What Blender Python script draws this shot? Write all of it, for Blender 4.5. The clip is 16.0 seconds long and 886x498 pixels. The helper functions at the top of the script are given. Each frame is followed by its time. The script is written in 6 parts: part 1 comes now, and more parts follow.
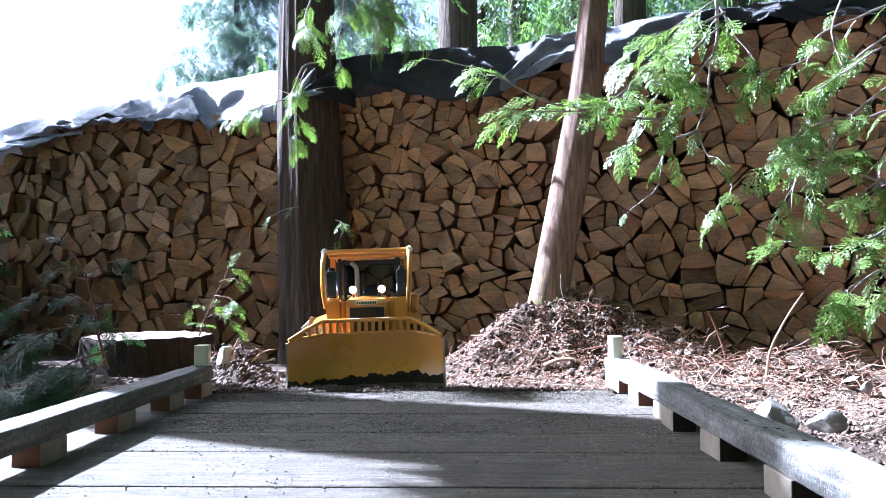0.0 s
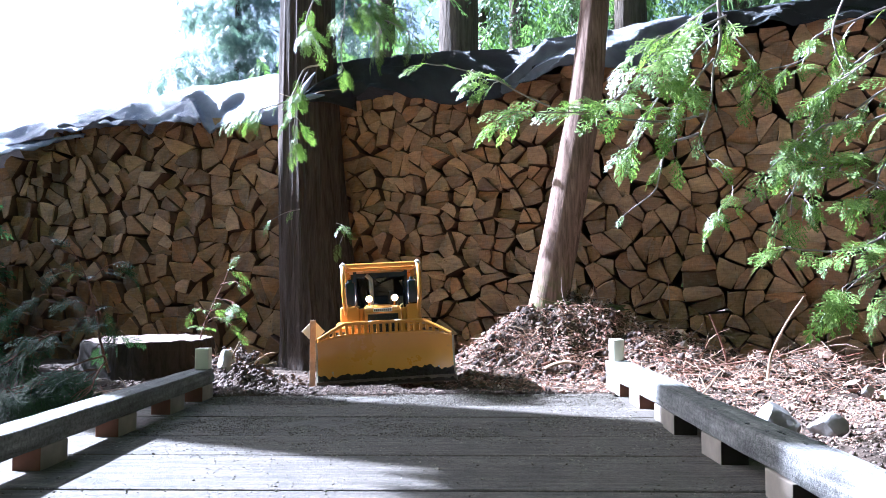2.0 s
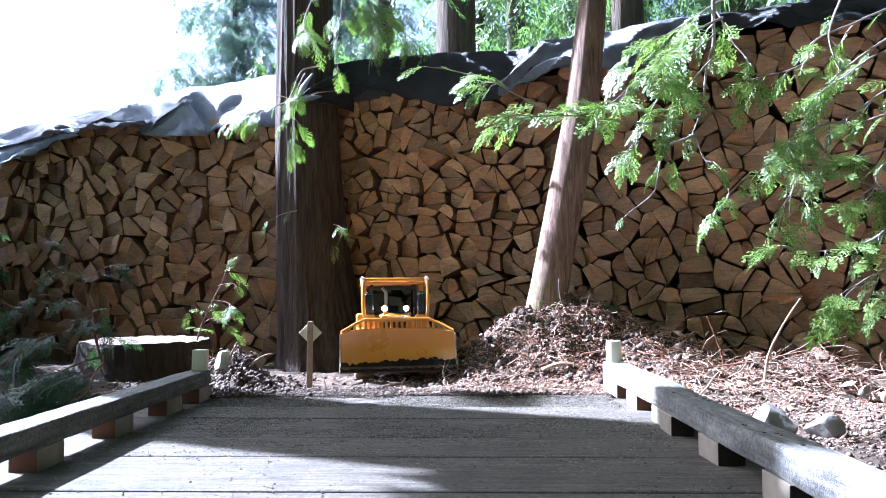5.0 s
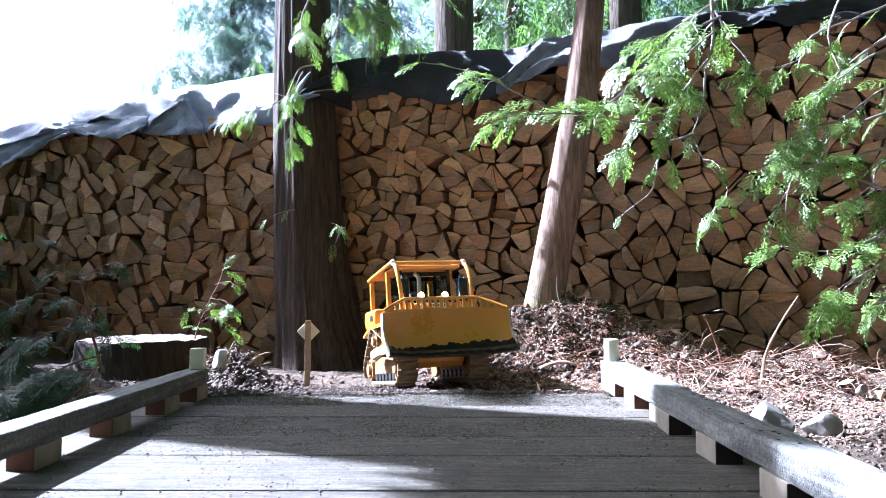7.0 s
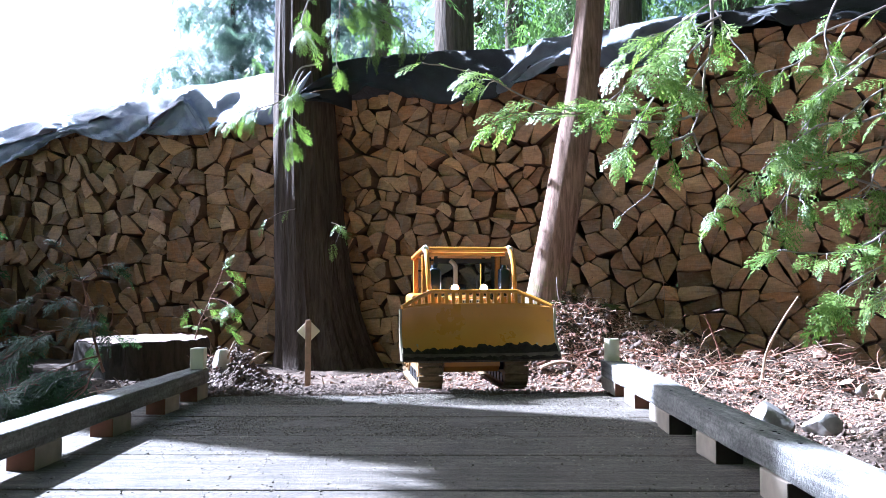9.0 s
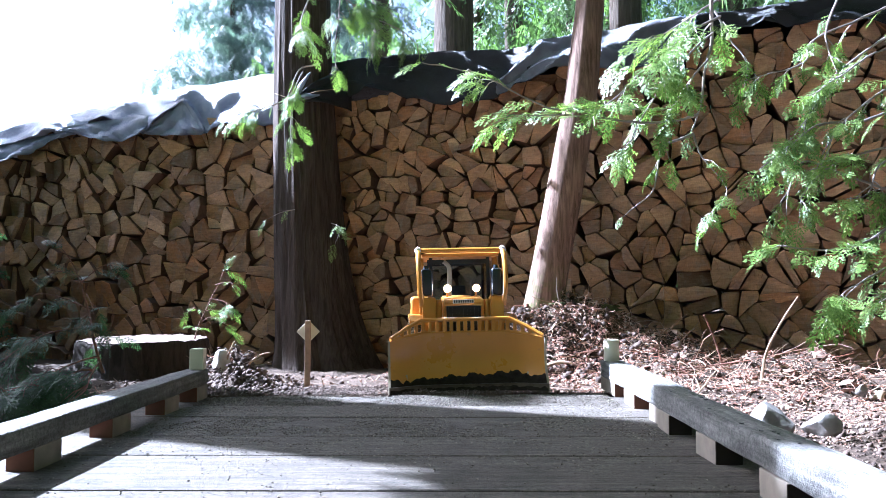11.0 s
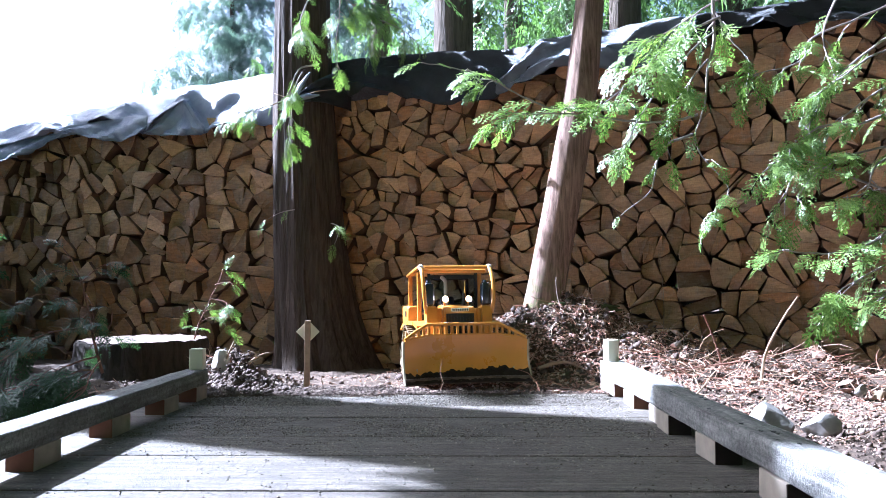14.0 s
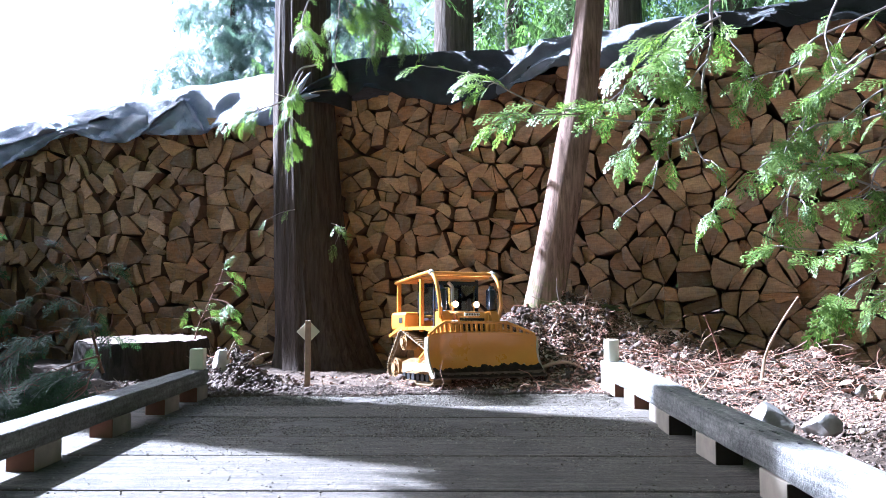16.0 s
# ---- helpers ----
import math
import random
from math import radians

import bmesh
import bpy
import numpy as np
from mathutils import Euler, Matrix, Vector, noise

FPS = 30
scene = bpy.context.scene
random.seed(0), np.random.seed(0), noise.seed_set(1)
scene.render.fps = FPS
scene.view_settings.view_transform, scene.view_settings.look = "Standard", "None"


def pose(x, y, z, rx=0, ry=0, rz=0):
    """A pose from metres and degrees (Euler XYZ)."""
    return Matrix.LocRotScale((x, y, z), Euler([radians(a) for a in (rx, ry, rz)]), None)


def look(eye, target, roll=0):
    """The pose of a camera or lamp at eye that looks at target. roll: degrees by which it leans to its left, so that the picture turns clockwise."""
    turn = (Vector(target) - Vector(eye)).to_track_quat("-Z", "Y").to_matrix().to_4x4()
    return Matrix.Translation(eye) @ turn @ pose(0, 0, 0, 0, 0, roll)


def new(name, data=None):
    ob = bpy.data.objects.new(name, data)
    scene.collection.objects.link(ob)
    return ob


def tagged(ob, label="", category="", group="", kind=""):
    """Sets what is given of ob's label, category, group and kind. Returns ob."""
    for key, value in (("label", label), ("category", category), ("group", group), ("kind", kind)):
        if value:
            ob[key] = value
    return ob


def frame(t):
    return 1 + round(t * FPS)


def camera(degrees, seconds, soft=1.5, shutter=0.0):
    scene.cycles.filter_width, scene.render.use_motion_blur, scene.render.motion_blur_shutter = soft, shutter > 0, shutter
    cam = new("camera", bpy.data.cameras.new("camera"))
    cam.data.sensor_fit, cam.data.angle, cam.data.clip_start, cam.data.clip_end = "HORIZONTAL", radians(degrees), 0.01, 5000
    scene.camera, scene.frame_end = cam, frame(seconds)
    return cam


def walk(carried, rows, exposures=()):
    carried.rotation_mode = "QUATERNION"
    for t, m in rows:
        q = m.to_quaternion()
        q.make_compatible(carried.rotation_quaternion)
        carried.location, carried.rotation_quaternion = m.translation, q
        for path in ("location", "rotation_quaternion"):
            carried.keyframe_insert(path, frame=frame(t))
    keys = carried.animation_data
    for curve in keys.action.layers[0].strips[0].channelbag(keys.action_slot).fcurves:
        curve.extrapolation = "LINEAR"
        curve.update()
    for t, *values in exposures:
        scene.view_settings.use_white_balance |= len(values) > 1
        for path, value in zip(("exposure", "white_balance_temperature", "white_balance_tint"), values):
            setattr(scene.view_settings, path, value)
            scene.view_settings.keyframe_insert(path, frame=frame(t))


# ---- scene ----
# The camera stands on a low support at the near end of the deck; small nudges only.
CAMERA_ROWS = [
    (0, pose(0, 0, 0.22, 93.918, 0, 0.970)),
    (0.5, pose(0, 0, 0.22, 94.065, 0, 1.034)),
    (1, pose(0, 0, 0.22, 94.107, 0, 1.034)),
    (1.5, pose(0, 0, 0.22, 94.107, 0, 1.034)),
    (2, pose(0, 0, 0.22, 94.149, 0, 1.034)),
    (2.5, pose(0, 0, 0.22, 94.149, 0, 1.034)),
    (3, pose(0, 0, 0.22, 94.107, 0, 1.012)),
    (3.5, pose(0, 0, 0.22, 94.128, 0, 0.958)),
    (4, pose(0, 0, 0.22, 94.253, 0, 0.865)),
    (6.3, pose(0, 0, 0.22, 94.212, 0, 0.802)),
    (6.5, pose(0, 0, 0.22, 94.191, 0, 0.780)),
    (7, pose(0, 0, 0.22, 94.149, 0, 0.675)),
    (7.5, pose(0, 0, 0.22, 94.149, 0, 0.633)),
    (8, pose(0, 0, 0.22, 94.170, 0, 0.641)),
    (8.5, pose(0, 0, 0.22, 94.128, 0, 0.675)),
    (9, pose(0, 0, 0.22, 94.128, 0, 0.696)),
    (11.5, pose(0, 0, 0.22, 94.170, 0, 0.667)),
    (12, pose(0, 0, 0.22, 94.170, 0, 0.696)),
    (12.5, pose(0, 0, 0.22, 94.149, 0, 0.675)),
    (13, pose(0, 0, 0.22, 94.128, 0, 0.633)),
    (13.5, pose(0, 0, 0.22, 94.170, 0, 0.633)),
    (14, pose(0, 0, 0.22, 94.170, 0, 0.645)),
    (14.5, pose(0, 0, 0.22, 94.212, 0, 0.654)),
    (15, pose(0, 0, 0.22, 94.233, 0, 0.662)),
    (15.5, pose(0, 0, 0.22, 94.212, 0, 0.688)),
    (16, pose(0, 0, 0.22, 94.170, 0, 0.675)),
]
cam = camera(60, 16.0, soft=0.6)
walk(cam, CAMERA_ROWS, exposures=[(0.0, 3.26, 4800, 15), (16.0, 3.26, 4800, 15)])
# ---- light: sun low over the pile from the far left, open sky ----
SUN_DIR = Vector((0.9135, -0.407, -0.841)).normalized()
SUN_ELEV = math.asin(-SUN_DIR.z)
sun_data = bpy.data.lights.new("sun", "SUN")
sun_data.energy, sun_data.angle, sun_data.color = 5.0, radians(0.55), (1.0, 0.96, 0.90)
sun = new("sun", sun_data)
sun.matrix_world = look((-9, 4, 8), Vector((-9, 4, 8)) + SUN_DIR)
world = bpy.data.worlds.new("sky_world")
scene.world = world
world.use_nodes = True
wn = world.node_tree.nodes
sky = wn.new("ShaderNodeTexSky")
sky.sky_type, sky.sun_disc = "NISHITA", False
sky.sun_elevation, sky.sun_rotation = SUN_ELEV, math.atan2(-SUN_DIR.x, -SUN_DIR.y)
sky.air_density, sky.dust_density = 1.0, 6.0
wn["Background"].inputs["Strength"].default_value = 0.037
world.node_tree.links.new(sky.outputs[0], wn["Background"].inputs["Color"])

# ---- materials ----
class Nodes:
    """A small wrapper round a node tree."""

    def __init__(self, name, rough=0.7, metal=0.0, spec=0.4):
        self.mat = bpy.data.materials.new(name)
        self.mat.use_nodes = True
        self.tree = self.mat.node_tree
        self.bsdf = self.tree.nodes["Principled BSDF"]
        self.bsdf.inputs["Roughness"].default_value = rough
        self.bsdf.inputs["Metallic"].default_value = metal
        self.bsdf.inputs["Specular IOR Level"].default_value = spec
        self.coord = self.tree.nodes.new("ShaderNodeTexCoord")

    def link(self, a, b):
        self.tree.links.new(a, b)

    def coords(self, space="Object", scale=(1, 1, 1)):
        m = self.tree.nodes.new("ShaderNodeMapping")
        m.inputs["Scale"].default_value = scale
        self.link(self.coord.outputs[space], m.inputs["Vector"])
        return m.outputs[0]

    def noise(self, vec, scale, detail=5.0, rough=0.6, dist=0.0):
        n = self.tree.nodes.new("ShaderNodeTexNoise")
        n.inputs["Scale"].default_value, n.inputs["Detail"].default_value = scale, detail
        n.inputs["Roughness"].default_value, n.inputs["Distortion"].default_value = rough, dist
        self.link(vec, n.inputs["Vector"])
        return n.outputs["Fac"]

    def wave(self, vec, scale, kind="RINGS", direction="Y", dist=2.0, dscale=1.5):
        n = self.tree.nodes.new("ShaderNodeTexWave")
        n.wave_type = kind
        if kind == "RINGS":
            n.rings_direction = direction
        else:
            n.bands_direction = direction
        n.inputs["Scale"].default_value, n.inputs["Distortion"].default_value = scale, dist
        n.inputs["Detail"].default_value, n.inputs["Detail Scale"].default_value = 3.0, dscale
        self.link(vec, n.inputs["Vector"])
        return n.outputs["Fac"]

    def voronoi(self, vec, scale, feature="F1"):
        n = self.tree.nodes.new("ShaderNodeTexVoronoi")
        n.feature = feature
        n.inputs["Scale"].default_value = scale
        self.link(vec, n.inputs["Vector"])
        return n.outputs["Distance"]

    def random(self, island=False):
        if island:
            return self.tree.nodes.new("ShaderNodeNewGeometry").outputs["Random Per Island"]
        return self.tree.nodes.new("ShaderNodeObjectInfo").outputs["Random"]

    def ramp(self, fac, stops):
        r = self.tree.nodes.new("ShaderNodeValToRGB")
        e = r.color_ramp.elements
        while len(e) < len(stops):
            e.new(0.5)
        for el, (p, c) in zip(e, stops):
            el.position = p
            el.color = (*c, 1) if isinstance(c, tuple) else (c, c, c, 1)
        self.link(fac, r.inputs[0])
        return r.outputs[0]

    def mix(self, fac, a, b, mode="MIX"):
        m = self.tree.nodes.new("ShaderNodeMix")
        m.data_type, m.blend_type = "RGBA", mode
        for sock, v in ((m.inputs[0], fac), (m.inputs[6], a), (m.inputs[7], b)):
            if isinstance(v, (int, float)):
                sock.default_value = v if sock == m.inputs[0] else (v, v, v, 1)
            elif isinstance(v, tuple):
                sock.default_value = (*v, 1)
            else:
                self.link(v, sock)
        return m.outputs[2]

    def colour(self, out):
        if isinstance(out, tuple):
            self.bsdf.inputs["Base Color"].default_value = (*out, 1)
        else:
            self.link(out, self.bsdf.inputs["Base Color"])
        return self

    def bump(self, height, strength=0.5, dist=0.002):
        b = self.tree.nodes.new("ShaderNodeBump")
        b.inputs["Strength"].default_value, b.inputs["Distance"].default_value = strength, dist
        self.link(height, b.inputs["Height"])
        self.link(b.outputs[0], self.bsdf.inputs["Normal"])
        return self

    def roughness(self, out):
        self.link(out, self.bsdf.inputs["Roughness"])
        return self


def mat_end_grain():
    """Sawn and split ends: tan to orange wood, greyed and stained piece by piece, with fibre streaks and drying cracks."""
    n = Nodes("split_wood_end", 0.85, spec=0.2)
    v = n.coords()
    streak = n.noise(n.coords(scale=(1, 1, 7)), 24, 5, 0.6, 0.4)
    blot = n.noise(v, 11, 5, 0.6)
    grey = n.noise(v, 27, 5, 0.65, 0.6)
    tint = n.ramp(n.random(), [(0.0, (0.36, 0.20, 0.108)), (0.13, (0.56, 0.335, 0.18)), (0.26, (0.21, 0.13, 0.083)), (0.38, (0.52, 0.25, 0.108)), (0.50, (0.62, 0.395, 0.225)),
                               (0.62, (0.29, 0.155, 0.078)), (0.74, (0.50, 0.32, 0.185)), (0.86, (0.40, 0.205, 0.095)), (1.0, (0.60, 0.36, 0.18))])
    col = n.mix(n.ramp(blot, [(0.42, 0.0), (0.72, 0.75)]), tint, (0.17, 0.115, 0.08))
    col = n.mix(n.ramp(grey, [(0.50, 0.0), (0.72, 0.55)]), col, (0.30, 0.25, 0.205))
    col = n.mix(0.6, col, n.ramp(streak, [(0.3, 0.55), (0.7, 1.2)]), "MULTIPLY")
    fine = n.noise(n.coords(scale=(4, 1, 1)), 70, 4, 0.7)
    col = n.mix(0.4, col, n.ramp(fine, [(0.3, 0.6), (0.7, 1.25)]), "MULTIPLY")
    crack = n.noise(n.coords(scale=(5, 1, 1.4)), 8, 3, 0.5, 1.8)
    col = n.mix(n.ramp(crack, [(0.29, 0.8), (0.345, 0.0)]), col, (0.05, 0.03, 0.02))
    n.colour(col)
    return n.bump(n.mix(0.5, streak, n.mix(0.4, blot, fine)), 0.9, 0.006).mat


def mat_bark(name, dark, light, stretch=(14, 14, 1.6), bump=0.012, scale=4.0, moss=0.0):
    n = Nodes(name, 0.9, spec=0.15)
    v = n.coords(scale=stretch)
    a = n.noise(v, scale, 7, 0.65, 0.6)
    b = n.noise(n.coords(), 9, 5)
    col = n.ramp(a, [(0.3, dark), (0.62, light)])
    col = n.mix(n.ramp(b, [(0.35, 0.0), (0.8, 0.6)]), col, tuple(c * 0.6 for c in light))
    if moss:
        sep = n.tree.nodes.new("ShaderNodeSeparateXYZ")
        n.link(n.coord.outputs["Object"], sep.inputs[0])
        low = n.ramp(sep.outputs["Z"], [(0.02, 1.0), (moss, 0.0)])
        patch = n.ramp(n.noise(n.coords(), 38, 5), [(0.42, 0.0), (0.6, 1.0)])
        col = n.mix(n.mix(1.0, low, patch, "MULTIPLY"), col, (0.11, 0.13, 0.04))
    n.colour(col)
    return n.bump(a, 0.9, bump).mat


def mat_soil(name, dark, light, bump=0.012, scale=30.0):
    n = Nodes(name, 0.95, spec=0.15)
    v = n.coords()
    a = n.noise(v, scale, 10, 0.7)
    b = n.noise(v, 4, 6, 0.6)
    c = n.voronoi(v, 90)
    col = n.mix(n.ramp(b, [(0.35, 0.0), (0.65, 1.0)]), dark, light)
    col = n.mix(0.75, col, n.ramp(a, [(0.3, 0.35), (0.7, 1.3)]), "MULTIPLY")
    n.colour(col)
    return n.bump(n.mix(0.4, a, c), 1.0, bump).mat


def mat_grey_timber(name, dark, light, stretch, rough=0.85):
    n = Nodes(name, rough, spec=0.45)
    v = n.coords(scale=stretch)
    a = n.noise(v, 5, 8, 0.65, 0.3)
    b = n.noise(n.coords(), 16, 5, 0.6)
    col = n.ramp(a, [(0.3, dark), (0.7, light)])
    col = n.mix(n.ramp(b, [(0.45, 0.0), (0.8, 0.7)]), col, tuple(c * 0.55 for c in dark))
    grain = n.noise(n.coords(), 190, 4, 0.75)
    col = n.mix(0.9, col, n.ramp(grain, [(0.32, 0.45), (0.68, 1.35)]), "MULTIPLY")
    rnd = n.ramp(n.random(), [(0.0, 0.8), (1.0, 1.12)])
    col = n.mix(1.0, col, rnd, "MULTIPLY")
    n.colour(col)
    return n.bump(n.mix(0.6, a, grain), 1.0, 0.007).mat


def mat_paint_yellow():
    n = Nodes("yellow_paint", 0.38, spec=0.5)
    v = n.coords()
    a = n.noise(v, 60, 6, 0.6)
    b = n.noise(v, 9, 5, 0.6)
    col = n.mix(n.ramp(b, [(0.45, 0.0), (0.8, 0.35)]), (0.52, 0.222, 0.024), (0.33, 0.14, 0.018))
    col = n.mix(n.ramp(a, [(0.62, 0.0), (0.8, 0.5)]), col, (0.2, 0.13, 0.07))
    n.colour(col)
    n.roughness(n.ramp(b, [(0.3, 0.22), (0.8, 0.5)]))
    n.bsdf.inputs["Coat Weight"].default_value = 0.15
    n.bsdf.inputs["Coat Roughness"].default_value = 0.18
    return n.bump(a, 0.08, 0.001).mat


def mat_plain(name, col, rough=0.6, metal=0.0, vary=0.3, scale=25, bump=0.2, spec=0.4):
    n = Nodes(name, rough, metal, spec)
    a = n.noise(n.coords(), scale, 6, 0.6)
    n.colour(n.mix(n.ramp(a, [(0.3, 0.0), (0.75, 1.0)]), col, tuple(c * (1 - vary) for c in col)))
    return n.bump(a, bump, 0.002).mat


def mat_leaf(name, a, b, trans=0.35, spec=0.6):
    n = Nodes(name, 0.42, spec=spec)
    col = n.mix(n.random(True), a, b)
    col = n.mix(n.ramp(n.random(), [(0.0, 0.0), (1.0, 0.5)]), col, b)
    n.colour(col)
    t = n.tree.nodes.new("ShaderNodeBsdfTranslucent")
    tc = n.mix(1.0, col, (1.45, 1.6, 0.95), "MULTIPLY")
    n.link(tc, t.inputs["Color"])
    m = n.tree.nodes.new("ShaderNodeMixShader")
    m.inputs[0].default_value = trans
    n.link(n.bsdf.outputs[0], m.inputs[1])
    n.link(t.outputs[0], m.inputs[2])
    n.link(m.outputs[0], n.tree.nodes["Material Output"].inputs["Surface"])
    return n.mat


def mat_glass(name, tint):
    n = Nodes(name, 0.04, spec=0.5)
    n.colour(tint)
    n.bsdf.inputs["Transmission Weight"].default_value = 1.0
    n.bsdf.inputs["IOR"].default_value = 1.1
    return n.mat


def mat_glow(name, col, strength):
    n = Nodes(name, 0.3)
    n.colour((0.9, 0.9, 0.9))
    n.bsdf.inputs["Emission Color"].default_value = (*col, 1)
    n.bsdf.inputs["Emission Strength"].default_value = strength
    return n.mat


def mat_tarp(name, dark, light, rough=0.38, spec=0.5):
    n = Nodes(name, rough, spec=spec)
    v = n.coords()
    a = n.noise(v, 6, 6, 0.6, 0.8)
    crease = n.noise(n.coords(scale=(1, 1.5, 2.2)), 14, 4, 0.55, 1.2)
    w = n.wave(n.coords(scale=(1, 1, 1)), 230, "BANDS", "X", 0.2)
    h = n.wave(n.coords(scale=(1, 1, 1)), 230, "BANDS", "Z", 0.2)
    n.colour(n.mix(n.ramp(a, [(0.35, 0.0), (0.7, 1.0)]), dark, light))
    return n.bump(n.mix(0.12, n.mix(0.5, a, crease), n.mix(0.5, w, h)), 0.6, 0.012).mat


END = mat_end_grain()
SIDE = mat_plain("split_wood_side", (0.17, 0.10, 0.062), 0.9, vary=0.5)
BARK_BIG = mat_bark("cedar_bark", (0.020, 0.015, 0.012), (0.082, 0.060, 0.048), (16, 16, 1.1), 0.016)
BARK_STUMP = mat_bark("stump_bark", (0.010, 0.008, 0.006), (0.046, 0.033, 0.025), (12, 12, 2.2), 0.014)
BARK_SLIM = mat_bark("young_cedar_bark", (0.040, 0.024, 0.018), (0.26, 0.175, 0.138), (22, 22, 2.0), 0.0018, moss=0.26)
BARK_FAR = mat_bark("far_bark", (0.035, 0.028, 0.022), (0.115, 0.09, 0.07), (9, 9, 1.0), 0.03)
MOSS = mat_plain("moss", (0.09, 0.10, 0.035), 0.95, vary=0.6, scale=70, bump=1.0)
SOIL = mat_soil("forest_soil", (0.045, 0.032, 0.024), (0.115, 0.083, 0.062))
DECK = mat_grey_timber("weathered_deck", (0.042, 0.034, 0.026), (0.162, 0.133, 0.103), (1.5, 18, 18), 0.8)
RAIL = mat_grey_timber("weathered_rail", (0.088, 0.083, 0.077), (0.32, 0.305, 0.285), (16, 1.2, 16))
BLOCK = mat_plain("offcut_block", (0.27, 0.225, 0.18), 0.85, vary=0.4)
BLOCK_DARK = mat_plain("dark_block_end", (0.040, 0.028, 0.023), 0.9, vary=0.5)
BLOCK_RED = mat_plain("reddish_block", (0.17, 0.075, 0.045), 0.85, vary=0.4)
CREAM = mat_plain("cream_paint", (0.62, 0.58, 0.46), 0.6, vary=0.12)
YELLOW = mat_paint_yellow()
BLACK = mat_plain("black_plastic", (0.02, 0.02, 0.022), 0.45, vary=0.3)
NAVY = mat_plain("dark_blue_black_enamel", (0.016, 0.02, 0.03), 0.25, vary=0.3, spec=0.6)
STEEL = mat_plain("worn_steel", (0.42, 0.40, 0.37), 0.4, 0.85, vary=0.35)
EDGE = mat_plain("stained_steel", (0.10, 0.075, 0.05), 0.6, 0.5, vary=0.6, scale=50)
TRACK = mat_plain("muddy_track", (0.24, 0.17, 0.09), 0.75, 0.2, vary=0.7, scale=60, bump=0.6)
MUDDY = mat_plain("mud_smeared_yellow", (0.30, 0.165, 0.05), 0.7, vary=0.75, scale=35, bump=0.5)
WORN = mat_plain("worn_pale_paint", (0.42, 0.36, 0.26), 0.55, vary=0.5, scale=30)
WHITE = mat_plain("white_enamel", (0.75, 0.74, 0.70), 0.5, vary=0.1)
GLASS = mat_glass("cab_glass", (0.55, 0.66, 0.75))
LAMP = mat_glow("headlamp_glow", (1.0, 0.97, 0.9), 14.0)
MUD = mat_soil("wet_mud", (0.012, 0.009, 0.007), (0.032, 0.024, 0.018), 0.008, 70)
TARP = mat_tarp("dark_tarp", (0.010, 0.012, 0.016), (0.030, 0.033, 0.040), 0.42, 0.3)
TARP_GREY = mat_tarp("blue_grey_tarp", (0.055, 0.066, 0.095), (0.15, 0.17, 0.215), 0.3)
TARP_SILVER = mat_tarp("silver_tarp", (0.12, 0.145, 0.23), (0.31, 0.345, 0.44))
STONE = mat_plain("pale_stone", (0.23, 0.215, 0.20), 0.9, vary=0.5, scale=30, bump=0.8)
# Lighter copy of pale_stone; sunlight on the stone is put into its colour.
STONE_LIT = mat_plain("sunlit_stone", (0.52, 0.48, 0.44), 0.9, vary=0.45, scale=22, bump=0.9)
TWIG = mat_plain("grey_twig", (0.34, 0.285, 0.27), 0.8, vary=0.45, scale=40)
STICK = mat_plain("dry_stick", (0.36, 0.25, 0.17), 0.85, vary=0.5, scale=40)
REDROOT = mat_plain("red_brown_root", (0.21, 0.10, 0.068), 0.9, vary=0.5, scale=40, bump=0.8)
LEAF = mat_leaf("cedar_leaf", (0.040, 0.100, 0.014), (0.235, 0.32, 0.085), 0.32)
# Darker copy of cedar_leaf; the left verge's shade is put into its colour.
LEAF_SHADED = mat_leaf("shaded_cedar_leaf", (0.016, 0.040, 0.018), (0.045, 0.082, 0.036), 0.25, 0.3)
LEAF_FAR = mat_leaf("far_leaf", (0.06, 0.11, 0.04), (0.11, 0.17, 0.06), 0.5)
LEAF_BLUE = mat_leaf("blue_conifer_leaf", (0.075, 0.115, 0.125), (0.13, 0.175, 0.18), 0.4)
STUMPTOP = mat_plain("sawn_stump_top", (0.14, 0.088, 0.062), 0.9, vary=0.8, scale=60, bump=0.8)

# ---- mesh helpers ----
def empty(name, m, label, category, group="", kind=""):
    ob = new(name)
    ob.empty_display_size = 0.05
    ob.matrix_basis = m
    return tagged(ob, label, category, group, kind)


def link_mesh(name, bm, mats, parent=None, smooth=False, sharp=35):
    me = bpy.data.meshes.new(name)
    bm.normal_update()
    bm.to_mesh(me)
    bm.free()
    for m in mats if isinstance(mats, (list, tuple)) else [mats]:
        me.materials.append(m)
    if smooth:
        me.shade_smooth()
        if sharp < 180:
            me.set_sharp_from_angle(angle=radians(sharp))
    ob = new(name, me)
    if parent:
        ob.parent = parent
    return ob


def part(name, bm, mats, parent, label="", smooth=False, m=None):
    ob = link_mesh(name, bm, mats, parent, smooth)
    if m is not None:
        ob.matrix_basis = m
    return tagged(ob, label)


def raw_mesh(name, verts, faces, mats, smooth=False):
    me = bpy.data.meshes.new(name)
    me.from_pydata([tuple(v) for v in verts], [], [tuple(f) for f in faces])
    for m in mats if isinstance(mats, (list, tuple)) else [mats]:
        me.materials.append(m)
    if smooth:
        me.shade_smooth()
    return me


